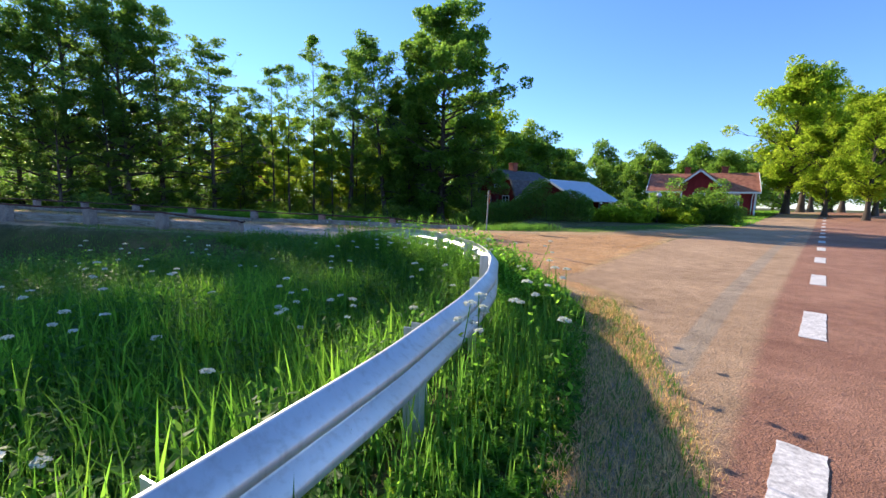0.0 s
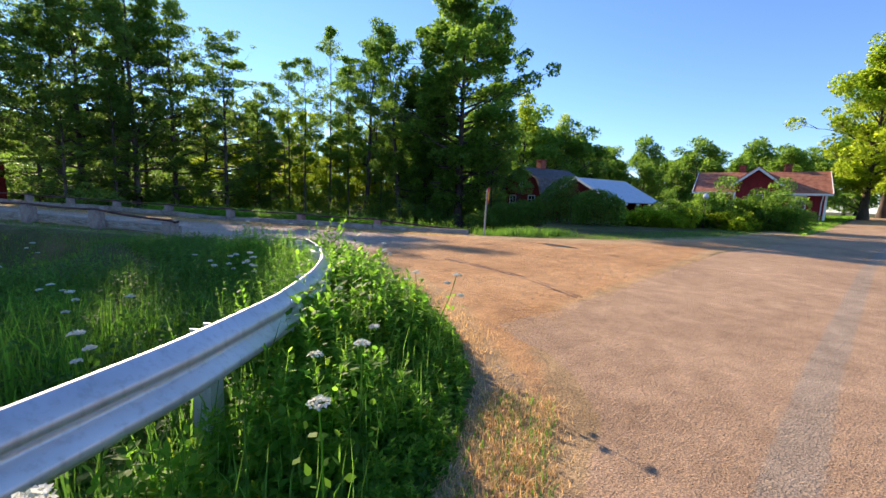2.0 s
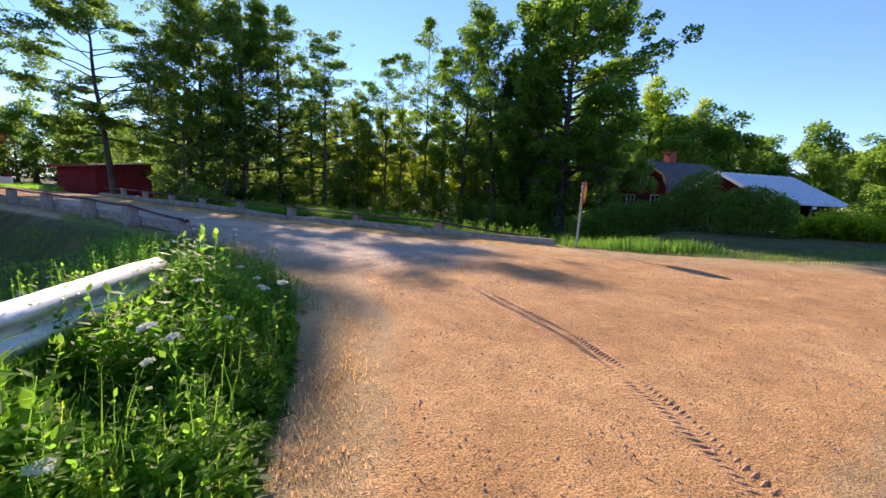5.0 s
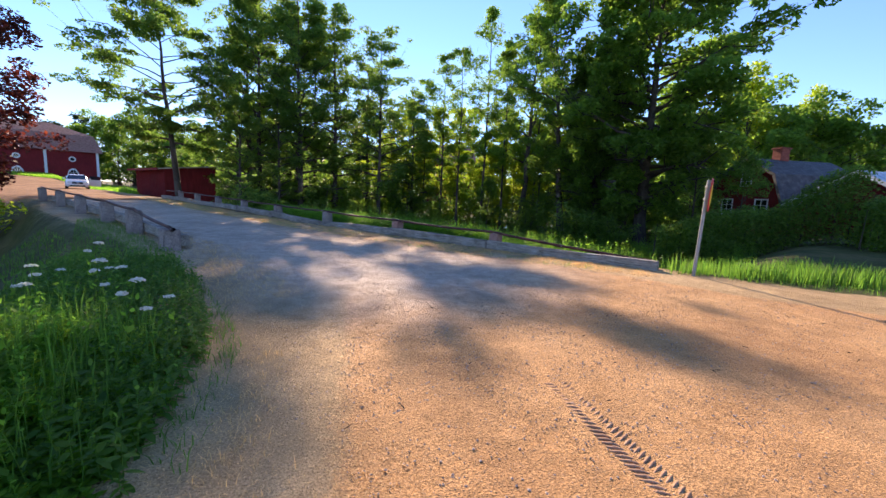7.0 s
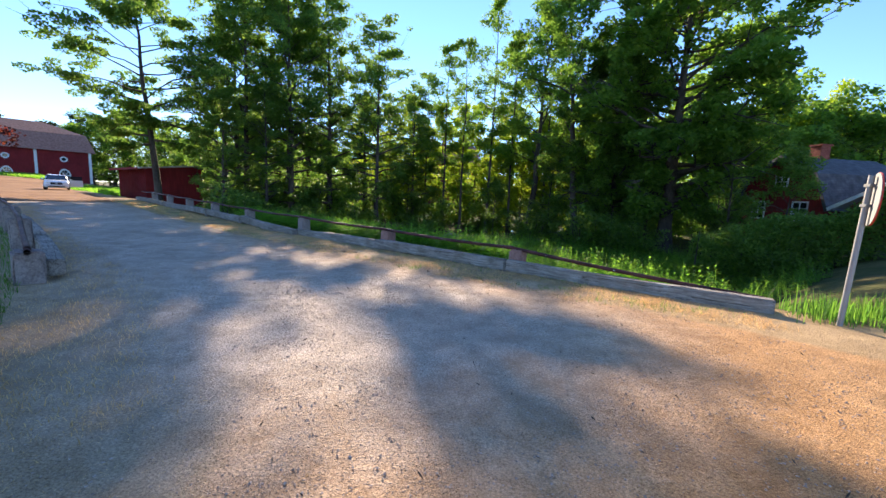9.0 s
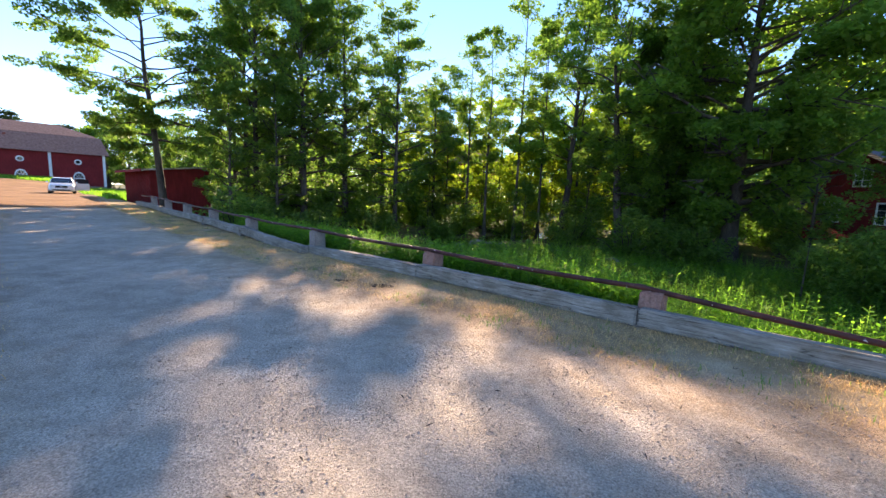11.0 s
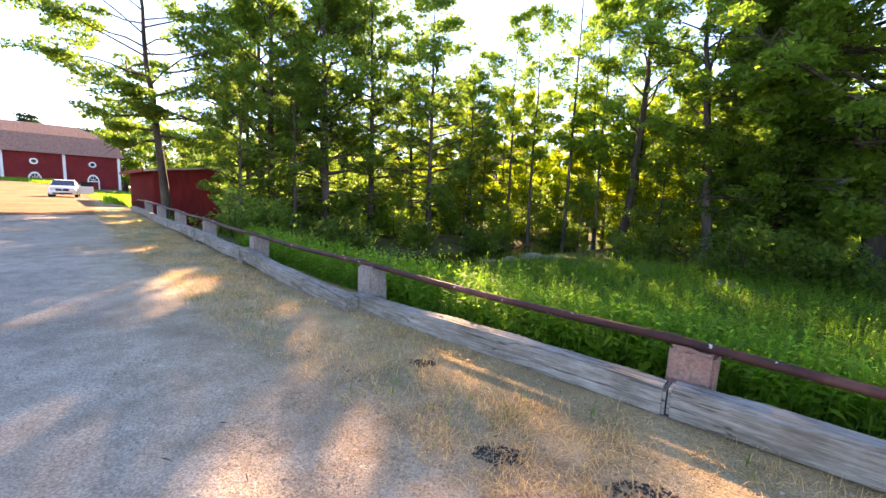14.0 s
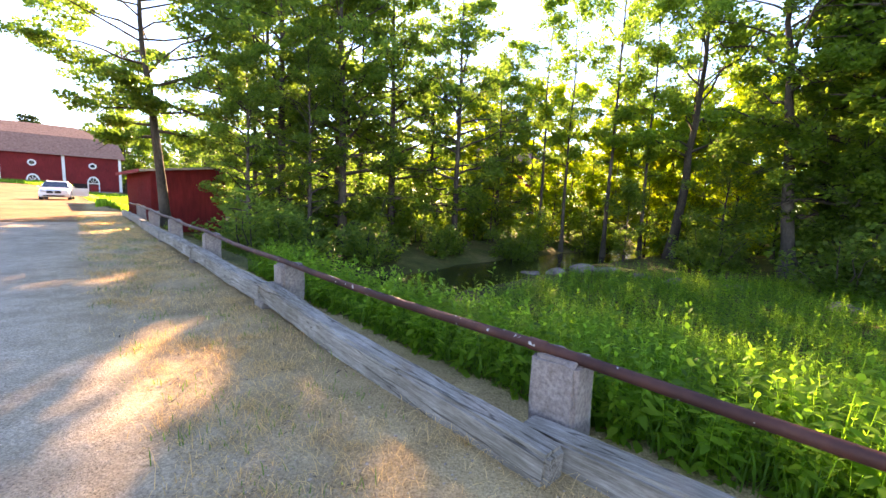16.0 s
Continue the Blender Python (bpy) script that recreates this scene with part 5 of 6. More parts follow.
def timber(p, q, name, label, hgt=0.20, thick=0.19, seed=0, group="timber beams of the bridge"):
    """A grey timber from p to q (centre line), its corners worn."""
    rng = np.random.default_rng(seed)
    p, q = Vector(p), Vector(q)
    L = (q - p).length
    bm = bmesh.new()
    box(bm, (0, -thick / 2, -hgt / 2), (L, thick / 2, hgt / 2), 0.022)
    bmesh.ops.subdivide_edges(bm, edges=[e for e in bm.edges if e.calc_length() > 1.0], cuts=14)
    for v in bm.verts:
        f = v.co.x
        v.co.y += 0.010 * math.sin(f * 1.9 + seed) + rng.normal(0, 0.0025)
        v.co.z += 0.012 * math.sin(f * 1.3 + seed * 2) + rng.normal(0, 0.003)
    ob = new(name, bm_mesh(name, bm, M_WOODGREY))
    ob.matrix_basis = Matrix.Translation(p) @ (q - p).to_track_quat("X", "Z").to_matrix().to_4x4()
    return tagged(ob, label, "beam", group)


P = [Vector(p) for p in POSTS]
stub_at = Vector((3.31, 7.94, 0.16))
bridge_yaw = math.degrees(math.atan2(-BY, -BX))
for i, p in enumerate(P):
    q = P[i + 1] if i + 1 < len(P) else P[i]
    pr = P[i - 1] if i else P[i]
    dv = (pr - q).normalized()
    stone_post(40 + i, p.x, p.y, p.z, math.degrees(math.atan2(dv.y, dv.x)), label="rough-hewn reddish granite railing post" if i < 2 else "rough-hewn grey granite railing post", material=M_GRANITE_RED if i < 2 else M_GRANITE)
st = stone_post(60, stub_at.x - 0.05, stub_at.y + 0.02, 0.13, bridge_yaw, 0.34, 0.26, 0.5, "low reddish granite block at the railing's end", M_GRANITE_RED)
front = Vector((-NX, -NY, 0))
# beams: joints beside the posts
along_b = Vector((-BX, -BY, 0))
centres = [Vector((3.6, 7.68, 0))] + [p + front * 0.118 + along_b * 0.06 for p in P] + [P[-1] + Vector((-2.6, 2.2, 0)) + front * 0.118]
zs = [0.08, 0.115, 0.135, 0.21, 0.275, 0.31, 0.32, 0.36, 0.40, 0.42]
for i in range(len(centres) - 1):
    a, b = centres[i].copy(), centres[i + 1].copy()
    a.z, b.z = zs[i] + (0.012 if i % 2 else -0.008), zs[i + 1] + (0.012 if i % 2 else -0.008)
    if i == 3:
        a = a + front * 0.18 + along_b * 0.3
        a.z = 0.11
    if i == 2:
        a.z, b.z = 0.135, 0.125
    u = (b - a).normalized()
    timber(a + u * 0.006, b - u * 0.006, "timber_beam", "weathered grey timber kerb beam with cracked ends", 0.225, 0.18, i + 1)
# short blocks that carry the beams
for i, c in enumerate(centres[1:-1]):
    g = float(land(c.x, c.y))
    bm = boxed((-0.14, -0.09, -0.1), (0.14, 0.09, zs[i + 1] - 0.103 - g + 0.012), 0.012)
    ob = new("beam_block", bm_mesh("beam_block", bm, M_ROCK))
    ob.matrix_basis = pose(c.x, c.y, g, 0, 0, bridge_yaw)
    tagged(ob, "dark stone block carrying the timber beam", "block", "blocks under the beams")
# pipe along the posts
off = Vector((NX, NY, 0)) * 0.08
pts = [stub_at + off + Vector((0.2, -0.15, 0.0))] + [p + off + Vector((0, 0, 0.03)) for p in P] + [P[-1] + Vector((-2.4, 2.05, 0.0)) + off]
pts = [np.array(p) for p in pts]
def pipe_railing(pts, label, radius=0.034):
    """A pipe in lengths from post to post, with a sleeve at each joint."""
    rl = thing("hand_rail", pose(0, 0, 0), label, "railing")
    for a, b in zip(pts[:-1], pts[1:]):
        q = [a + (b - a) * k - np.array([0, 0, 0.03 * math.sin(math.pi * k)]) for k in np.linspace(0, 1, 9)]
        part("pipe", tube_mesh("pipe", q, radius, M_PIPE, 10), None, rl)
    for a, p, b in zip(pts[:-2], pts[1:-1], pts[2:]):
        u = (b - a) / np.linalg.norm(b - a)
        part("sleeve", tube_mesh("sleeve", [p - u * 0.06, p, p + u * 0.06], radius + 0.005, M_PIPE, 10), None, rl)
    return rl


pipe_railing(pts, "rusty red-brown iron pipe laid along the granite posts")
# far side of the lane
LP = [Vector(p) for p in ((-6.6, 7.05, 0.46), (-9.0, 9.03, 0.66), (-11.5, 11.0, 0.72), (-14.6, 13.3, 0.78), (-18.0, 15.85, 0.84), (-21.8, 18.6, 0.9))]
for k, p in enumerate(LP):
    stone_post(70 + k, p.x, p.y, p.z, bridge_yaw, 0.34, 0.30, 1.2)
for k in range(5):
    a, b = LP[k] - front * 0.42 + along_b * 0.2, LP[k + 1] - front * 0.42 + along_b * 0.2
    a.z, b.z = 0.20 + 0.045 * k, 0.24 + 0.045 * k
    u = (b - a).normalized()
    timber(a + u * 0.006, b - u * 0.006, "timber_beam", "weathered grey timber beam on the lane's far side", 0.22, 0.2, 20 + k)
back_off = np.array(-front) * 0.15 + np.array(along_b) * 0.17
dense = [np.array(LP[0]) + back_off + [0.25, -0.22, 0.02]] + [np.array(p) + back_off + [0, 0, 0.03] for p in LP]
pipe_railing(dense, "dark iron pipe along the opposite granite posts")

# ---------------------------------------------------------------- sign
sign = thing("road_sign", pose(4.07, 7.25, 0.0, 0, 2.0, 0), "round warning sign on a grey steel post, seen from its side", "road sign")
part("pole", tube_mesh("pole", [(0, 0, -0.3), (0, 0, 0.9), (0, 0, 1.86)], 0.032, M_SIGNBACK, 10), None, sign)
bm = bmesh.new()
bmesh.ops.create_cone(bm, cap_ends=True, segments=40, radius1=0.32, radius2=0.32, depth=0.012, matrix=pose(0, 0, 0, 90, 0, 0))
plate = part("plate", bm, M_SIGNRED, sign, "red-rimmed round plate", m=pose(0.045, -0.04, 1.58, 0, 0, 55.5))
bm = bmesh.new()
bmesh.ops.create_cone(bm, cap_ends=True, segments=40, radius1=0.2, radius2=0.2, depth=0.006, matrix=pose(0, -0.010, 0, 90, 0, 0))
part("face", bm, M_SIGNYEL, plate, "yellow sign face")
bm = bmesh.new()
bmesh.ops.create_cone(bm, cap_ends=True, segments=40, radius1=0.316, radius2=0.316, depth=0.006, matrix=pose(0, 0.010, 0, 90, 0, 0))
part("back", bm, M_SIGNBACK, plate, "bare grey metal back")
for z in (1.5, 1.74):
    part("clamp", boxed((-0.04, -0.045, -0.018), (0.045, 0.04, 0.018), 0.005), M_SIGNBACK, sign, m=pose(0, 0, z))

# ---------------------------------------------------------------- buildings


def gable_prism(L, W, eave, ridge, over=0.0, z0=0.0):
    """Side walls and gables of a house, along x."""
    bm = bmesh.new()
    v = [bm.verts.new(c) for c in ((0, 0, z0), (L, 0, z0), (L, W, z0), (0, W, z0), (0, 0, eave), (L, 0, eave), (L, W, eave), (0, W, eave), (0, W / 2, ridge), (L, W / 2, ridge))]
    for f in ((0, 1, 5, 4), (1, 2, 6, 9, 5), (2, 3, 7, 6), (3, 0, 4, 8, 7), (0, 3, 2, 1)):
        bm.faces.new([v[i] for i in f])
    return bm


def slab(points, thick):
    """A sheet through four points, given a thickness downwards."""
    bm = bmesh.new()
    p = [Vector(c) for c in points]
    n = (p[1] - p[0]).cross(p[3] - p[0]).normalized() * thick
    a = [bm.verts.new(c) for c in p]
    b = [bm.verts.new(c - n) for c in p]
    bm.faces.new(a)
    bm.faces.new(b[::-1])
    for i in range(4):
        j = (i + 1) % 4
        bm.faces.new((a[i], b[i], b[j], a[j]))
    return bm


def window(parent, m, w=0.9, h=1.2, cols=2, rows=3):
    """A white casement with bars; the wall's outside is local -y."""
    win = part("window", boxed((-w / 2, -0.015, 0), (w / 2, 0.02, h)), M_GLASS, parent, "dark small-paned window in a white frame", m=m)
    bm = bmesh.new()
    t = 0.10
    for lo, hi in (((-w / 2 - t, -0.05, -t), (w / 2 + t, -0.017, 0)), ((-w / 2 - t, -0.05, h), (w / 2 + t, -0.017, h + t)), ((-w / 2 - t, -0.05, 0), (-w / 2, -0.017, h)), ((w / 2, -0.05, 0), (w / 2 + t, -0.017, h))):
        box(bm, lo, hi)
    part("frame", bm, M_WHITE, win)
    bm = bmesh.new()
    for i in range(1, cols):
        x = -w / 2 + w * i / cols
        box(bm, (x - 0.03, -0.045, 0), (x + 0.03, -0.018, h))
    for i in range(1, rows):
        z = h * i / rows
        box(bm, (-w / 2, -0.04, z - 0.02), (w / 2, -0.019, z + 0.02))
    part("glazing_bars", bm, M_WHITE, win)
    return win


def chimney(parent, x, y, z0, z1, w=0.6):
    ch = part("chimney", boxed((-w / 2, -w / 2, z0), (w / 2, w / 2, z1), 0.02), M_BRICK, parent, "red brick chimney", m=pose(x, y, 0))
    part("cap", boxed((-w / 2 - 0.08, -w / 2 - 0.08, z1), (w / 2 + 0.08, w / 2 + 0.08, z1 + 0.12), 0.02), M_BRICK, ch)
    return ch


# long red house beside the road
rx, ry = 38.3, 23.2
ang = math.degrees(math.atan2(14.5 - 23.2, 43.3 - 38.3))
house = thing("red_house", pose(rx, ry, 0.55, 0, 0, ang), "long red wooden house with a tiled roof and central gable", "house")
L, W = 10.2, 7.0
part("wall", gable_prism(L, W, 2.75, 4.6, z0=-0.6), M_RED, house)
part("roof", slab([(-0.4, -0.5, 2.52), (L + 0.4, -0.5, 2.52), (L + 0.4, W / 2, 4.8), (-0.4, W / 2, 4.8)], 0.14), M_TILE, house, "orange-red clay tile roof slope")
part("roof", slab([(L + 0.4, W + 0.5, 2.52), (-0.4, W + 0.5, 2.52), (-0.4, W / 2, 4.8), (L + 0.4, W / 2, 4.8)], 0.14), M_TILE, house)
for x in (-0.42, L + 0.36):
    part("bargeboard", slab([(x, -0.55, 2.56), (x + 0.06, -0.55, 2.56), (x + 0.06, W / 2, 4.86), (x, W / 2, 4.86)], 0.26), M_WHITE, house)
part("eaves_board", boxed((-0.4, -0.56, 2.30), (L + 0.4, -0.51, 2.50)), M_WHITE, house)
# central gable
gx0, gx1 = 3.3, 6.7
bm = bmesh.new()
v = [bm.verts.new(c) for c in ((gx0, -0.9, -0.6), (gx1, -0.9, -0.6), (gx1, -0.9, 3.4), ((gx0 + gx1) / 2, -0.9, 4.75), (gx0, -0.9, 3.4))]
w_ = [bm.verts.new((q.co.x, 2.6, q.co.z)) for q in v]
bm.faces.new(v)
for i in range(5):
    j = (i + 1) % 5
    bm.faces.new((v[i], v[j], w_[j], w_[i]))
part("gable", bm, M_RED, house)
mid = (gx0 + gx1) / 2
part("gable_roof", slab([(gx0 - 0.35, -1.25, 3.22), (mid, -1.25, 4.92), (mid, 3.2, 4.92), (gx0 - 0.35, 3.2, 3.22)], -0.12), M_TILE, house)
part("gable_roof", slab([(mid, -1.25, 4.92), (gx1 + 0.35, -1.25, 3.22), (gx1 + 0.35, 3.2, 3.22), (mid, 3.2, 4.92)], -0.12), M_TILE, house)
part("bargeboard", slab([(gx0 - 0.4, -1.3, 3.2), (mid, -1.3, 4.95), (mid, -1.25, 4.95), (gx0 - 0.4, -1.25, 3.2)], 0.2), M_WHITE, house, "white gable board")
part("bargeboard", slab([(mid, -1.3, 4.95), (gx1 + 0.4, -1.3, 3.2), (gx1 + 0.4, -1.25, 3.2), (mid, -1.25, 4.95)], 0.2), M_WHITE, house)
for x in (0.0, L, gx0, gx1):
    y = -0.93 if x in (gx0, gx1) else -0.03
    part("corner_board", boxed((x - 0.09, y, -0.6), (x + 0.09, y + 0.06, 2.5)), M_WHITE, house)
for x in (1.4, 8.3):
    window(house, pose(x, -0.002, 1.0))
window(house, pose(mid, -0.905, 1.0), 1.0, 1.25)
part("downpipe", tube_mesh("downpipe", [(L - 0.25, -0.5, 2.4), (L - 0.28, -0.3, 2.0), (L - 0.3, -0.1, 1.75), (L - 0.3, -0.09, 0.6), (L - 0.3, -0.09, -0.4)], 0.05, M_WHITE, 8), None, house, "white rain pipe")
chimney(house, 3.6, W / 2 + 0.3, 4.0, 5.45)
chimney(house, 7.4, W / 2 + 0.3, 4.0, 5.45)

# small house with gambrel roof
cot = thing("cottage", pose(21.65, 27.7, 0.0, 0, 0, 9), "small red cottage with a dark gambrel roof behind a hedge", "house")
L, W = 6.6, 6.4
bm = bmesh.new()
pr = [(0, -0.4), (0, 1.9), (0.75, 3.7), (W / 2, 4.95), (W - 0.75, 3.7), (W, 1.9), (W, -0.4)]
va, vb = [bm.verts.new((0, y, z)) for y, z in pr], [bm.verts.new((L, y, z)) for y, z in pr]
bm.faces.new(va)
bm.faces.new(vb[::-1])
for i in range(7):
    j = (i + 1) % 7
    bm.faces.new((va[i], va[j], vb[j], vb[i]))
part("wall", bm, M_RED, cot)
rp = [(-0.35, 1.55), (0.62, 3.85), (W / 2, 5.15), (W - 0.62, 3.85), (W + 0.35, 1.55)]
for (y0, z0), (y1, z1) in zip(rp[:-1], rp[1:]):
    part("roof", slab([(-0.35, y0, z0), (L + 0.35, y0, z0), (L + 0.35, y1, z1), (-0.35, y1, z1)], 0.12), M_SLATE, cot, "dark slate-grey roof slope")
    part("bargeboard", slab([(-0.42, y0, z0 + 0.03), (-0.36, y0, z0 + 0.03), (-0.36, y1, z1 + 0.03), (-0.42, y1, z1 + 0.03)], 0.2), M_SLATE, cot)
chimney(cot, L * 0.42, W / 2 + 0.2, 4.5, 5.95, 0.75)
for y in (1.7, 4.7):
    window(cot, pose(-0.004, y, 0.9, 0, 0, -90), 0.9, 1.1)
window(cot, pose(-0.004, W / 2, 3.1, 0, 0, -90), 0.8, 0.9)
# white glazed veranda on the long side
ver = part("veranda", boxed((4.6, -1.5, -0.4), (6.9, -0.0, 2.35), 0.0), M_WHITE, cot, "white glazed veranda")
for x in (5.0, 5.75, 6.5):
    window(ver, pose(x, -1.503, 1.0), 0.5, 1.0, 2, 3)
for y in (-1.1, -0.4):
    window(ver, pose(4.596, y, 1.0, 0, 0, -90), 0.45, 1.0, 2, 3)

# barn-like shed with a pale metal roof
shed = thing("shed", pose(22.63, 19.72, 0.0, 0, 0, 11), "dark open-fronted shed with a pale blue sheet-metal roof", "shed")
L, W = 6.9, 6.6
part("wall", boxed((0.2, 2.2, -0.5), (L - 0.2, W, 1.9)), M_RED, shed)
for x in (0.2, L - 0.3):
    bm = bmesh.new()
    v = [bm.verts.new(c) for c in ((x, 0.2, -0.5), (x, W, -0.5), (x, W, 1.9), (x, W / 2, 3.5), (x, 0.2, 1.9))]
    q = [bm.verts.new(c.co + Vector((0.1, 0, 0))) for c in v]
    bm.faces.new(v)
    bm.faces.new(q[::-1])
    for i in range(5):
        j = (i + 1) % 5
        bm.faces.new((v[i], v[j], q[j], q[i]))
    part("gable_wall", bm, M_RED, shed)
part("roof", slab([(-0.5, -0.7, 1.62), (L + 0.3, -0.7, 1.62), (L + 0.3, W / 2, 3.75), (-0.5, W / 2, 3.75)], 0.06), M_SHEET, shed, "pale metal roof slope")
part("roof", slab([(L + 0.3, W + 0.6, 1.7), (-0.5, W + 0.6, 1.7), (-0.5, W / 2, 3.75), (L + 0.3, W / 2, 3.75)], 0.06), M_SHEET, shed)
for k in range(13):
    x = -0.4 + k * 0.6
    part("roof_seam", slab([(x, -0.7, 1.655), (x + 0.03, -0.7, 1.655), (x + 0.03, W / 2, 3.785), (x, W / 2, 3.785)], 0.03), M_SHEET, shed)
part("bargeboard", slab([(-0.56, -0.75, 1.66), (-0.5, -0.75, 1.66), (-0.5, W / 2, 3.82), (-0.56, W / 2, 3.82)], 0.2), M_WHITE, shed)
part("bargeboard", slab([(-0.5, W + 0.65, 1.72), (-0.56, W + 0.65, 1.72), (-0.56, W / 2, 3.82), (-0.5, W / 2, 3.82)], 0.2), M_WHITE, shed)
for x in (0.9, 2.6, 4.4, 6.2):
    part("post", boxed((x - 0.07, 0.1, -0.5), (x + 0.07, 0.24, 1.72)), M_WOODGREY, shed)
for x in (1.7, 3.5, 5.3):
    part("rafter_end", boxed((x - 0.2, -0.55, 1.36), (x + 0.2, -0.5, 1.56)), M_WHITE, shed)

# house glimpsed between the trees
far_house = thing("far_house", pose(-8.5, 84.0, 0.0, 0, 0, 12), "tall house with a sunlit pale red roof behind the trees", "house")
L, W = 11.0, 9.0
part("wall", gable_prism(L, W, 8.6, 12.2, z0=-0.6), M_RED, far_house)
part("roof", slab([(-0.5, -0.6, 8.2), (L + 0.5, -0.6, 8.2), (L + 0.5, W / 2, 12.5), (-0.5, W / 2, 12.5)], 0.15), M_TILE_OLD, far_house, "pale red tiled roof slope")
part("roof", slab([(L + 0.5, W + 0.6, 8.2), (-0.5, W + 0.6, 8.2), (-0.5, W / 2, 12.5), (L + 0.5, W / 2, 12.5)], 0.15), M_TILE_OLD, far_house)
chimney(far_house, L * 0.4, W / 2 + 0.2, 11.6, 13.6, 0.8)
for x in (2.2, 5.5, 8.8):
    window(far_house, pose(x, -0.004, 5.4), 1.0, 1.4)

# creek-side hut
hut = thing("hut", pose(-34.6, 40.2, 0.15, 0, 0, -38), "low dark-red boarded hut with a flat pale roof", "hut")
L, W = 9.5, 4.2
bm = bmesh.new()
v = [bm.verts.new(c) for c in ((0, 0, -1.6), (L, 0, -1.6), (L, W, -1.6), (0, W, -1.6), (0, 0, 2.55), (L, 0, 2.55), (L, W, 3.0), (0, W, 3.0))]
for f in ((0, 1, 5, 4), (1, 2, 6, 5), (2, 3, 7, 6), (3, 0, 4, 7), (4, 5, 6, 7)):
    bm.faces.new([v[i] for i in f])
part("wall", bm, M_RED, hut)
for k in range(60):
    part("board_strip", boxed((k * 0.16, -0.022, -1.5), (k * 0.16 + 0.045, -0.002, 2.5)), M_RED, hut)
part("roof", slab([(-0.7, -0.6, 2.56), (L + 0.4, -0.6, 2.56), (L + 0.4, W + 0.5, 3.14), (-0.7, W + 0.5, 3.14)], 0.12), M_GREYROOF, hut, "pale weathered flat roof")
part("fascia", boxed((-0.7, -0.64, 2.38), (L + 0.4, -0.605, 2.58)), M_RED, hut)

# big barn
bx, by = -73.9, 78.2
barn = thing("barn", pose(bx - 46 * 0.637, by - 46 * 0.771, 0.4, 0, 0, 50.4), "large red barn with arched white windows and a tiled half-hipped roof", "barn")
L, W = 46.0, 14.0
part("wall", boxed((0, 0.0, -1.0), (L, W, 6.6)), M_RED, barn)
part("plinth", boxed((-0.05, -0.06, -1.0), (L + 0.05, W + 0.05, 0.5)), M_ROCK, barn)
bm = bmesh.new()
e = 0.6
lower = [(-e, -e, 6.4), (L + e, -e, 6.4), (L + e, W + e, 6.4), (-e, W + e, 6.4)]
upper = [(0.3, 2.6, 9.8), (L - 0.3, 2.6, 9.8), (L - 0.3, W - 2.6, 9.8), (0.3, W - 2.6, 9.8)]
top = [(6.0, W / 2, 12.0), (L - 6.0, W / 2, 12.0)]
vl, vu, vt = ([bm.verts.new(c) for c in g] for g in (lower, upper, top))
for i in range(4):
    j = (i + 1) % 4
    bm.faces.new((vl[i], vl[j], vu[j], vu[i]))
bm.faces.new((vu[0], vu[1], vt[1], vt[0]))
bm.faces.new((vu[2], vu[3], vt[0], vt[1]))
bm.faces.new((vu[1], vu[2], vt[1]))
bm.faces.new((vu[3], vu[0], vt[0]))
bm.faces.new(vl[::-1])
part("roof", bm, M_TILE_OLD, barn, "weathered red-brown tiled roof")
for k in range(7):
    x = 0.75 + k * 7.5
    part("pilaster", boxed((x - 0.2, -0.1, 0.5), (x + 0.2, -0.003, 6.4)), M_WHITE, barn)
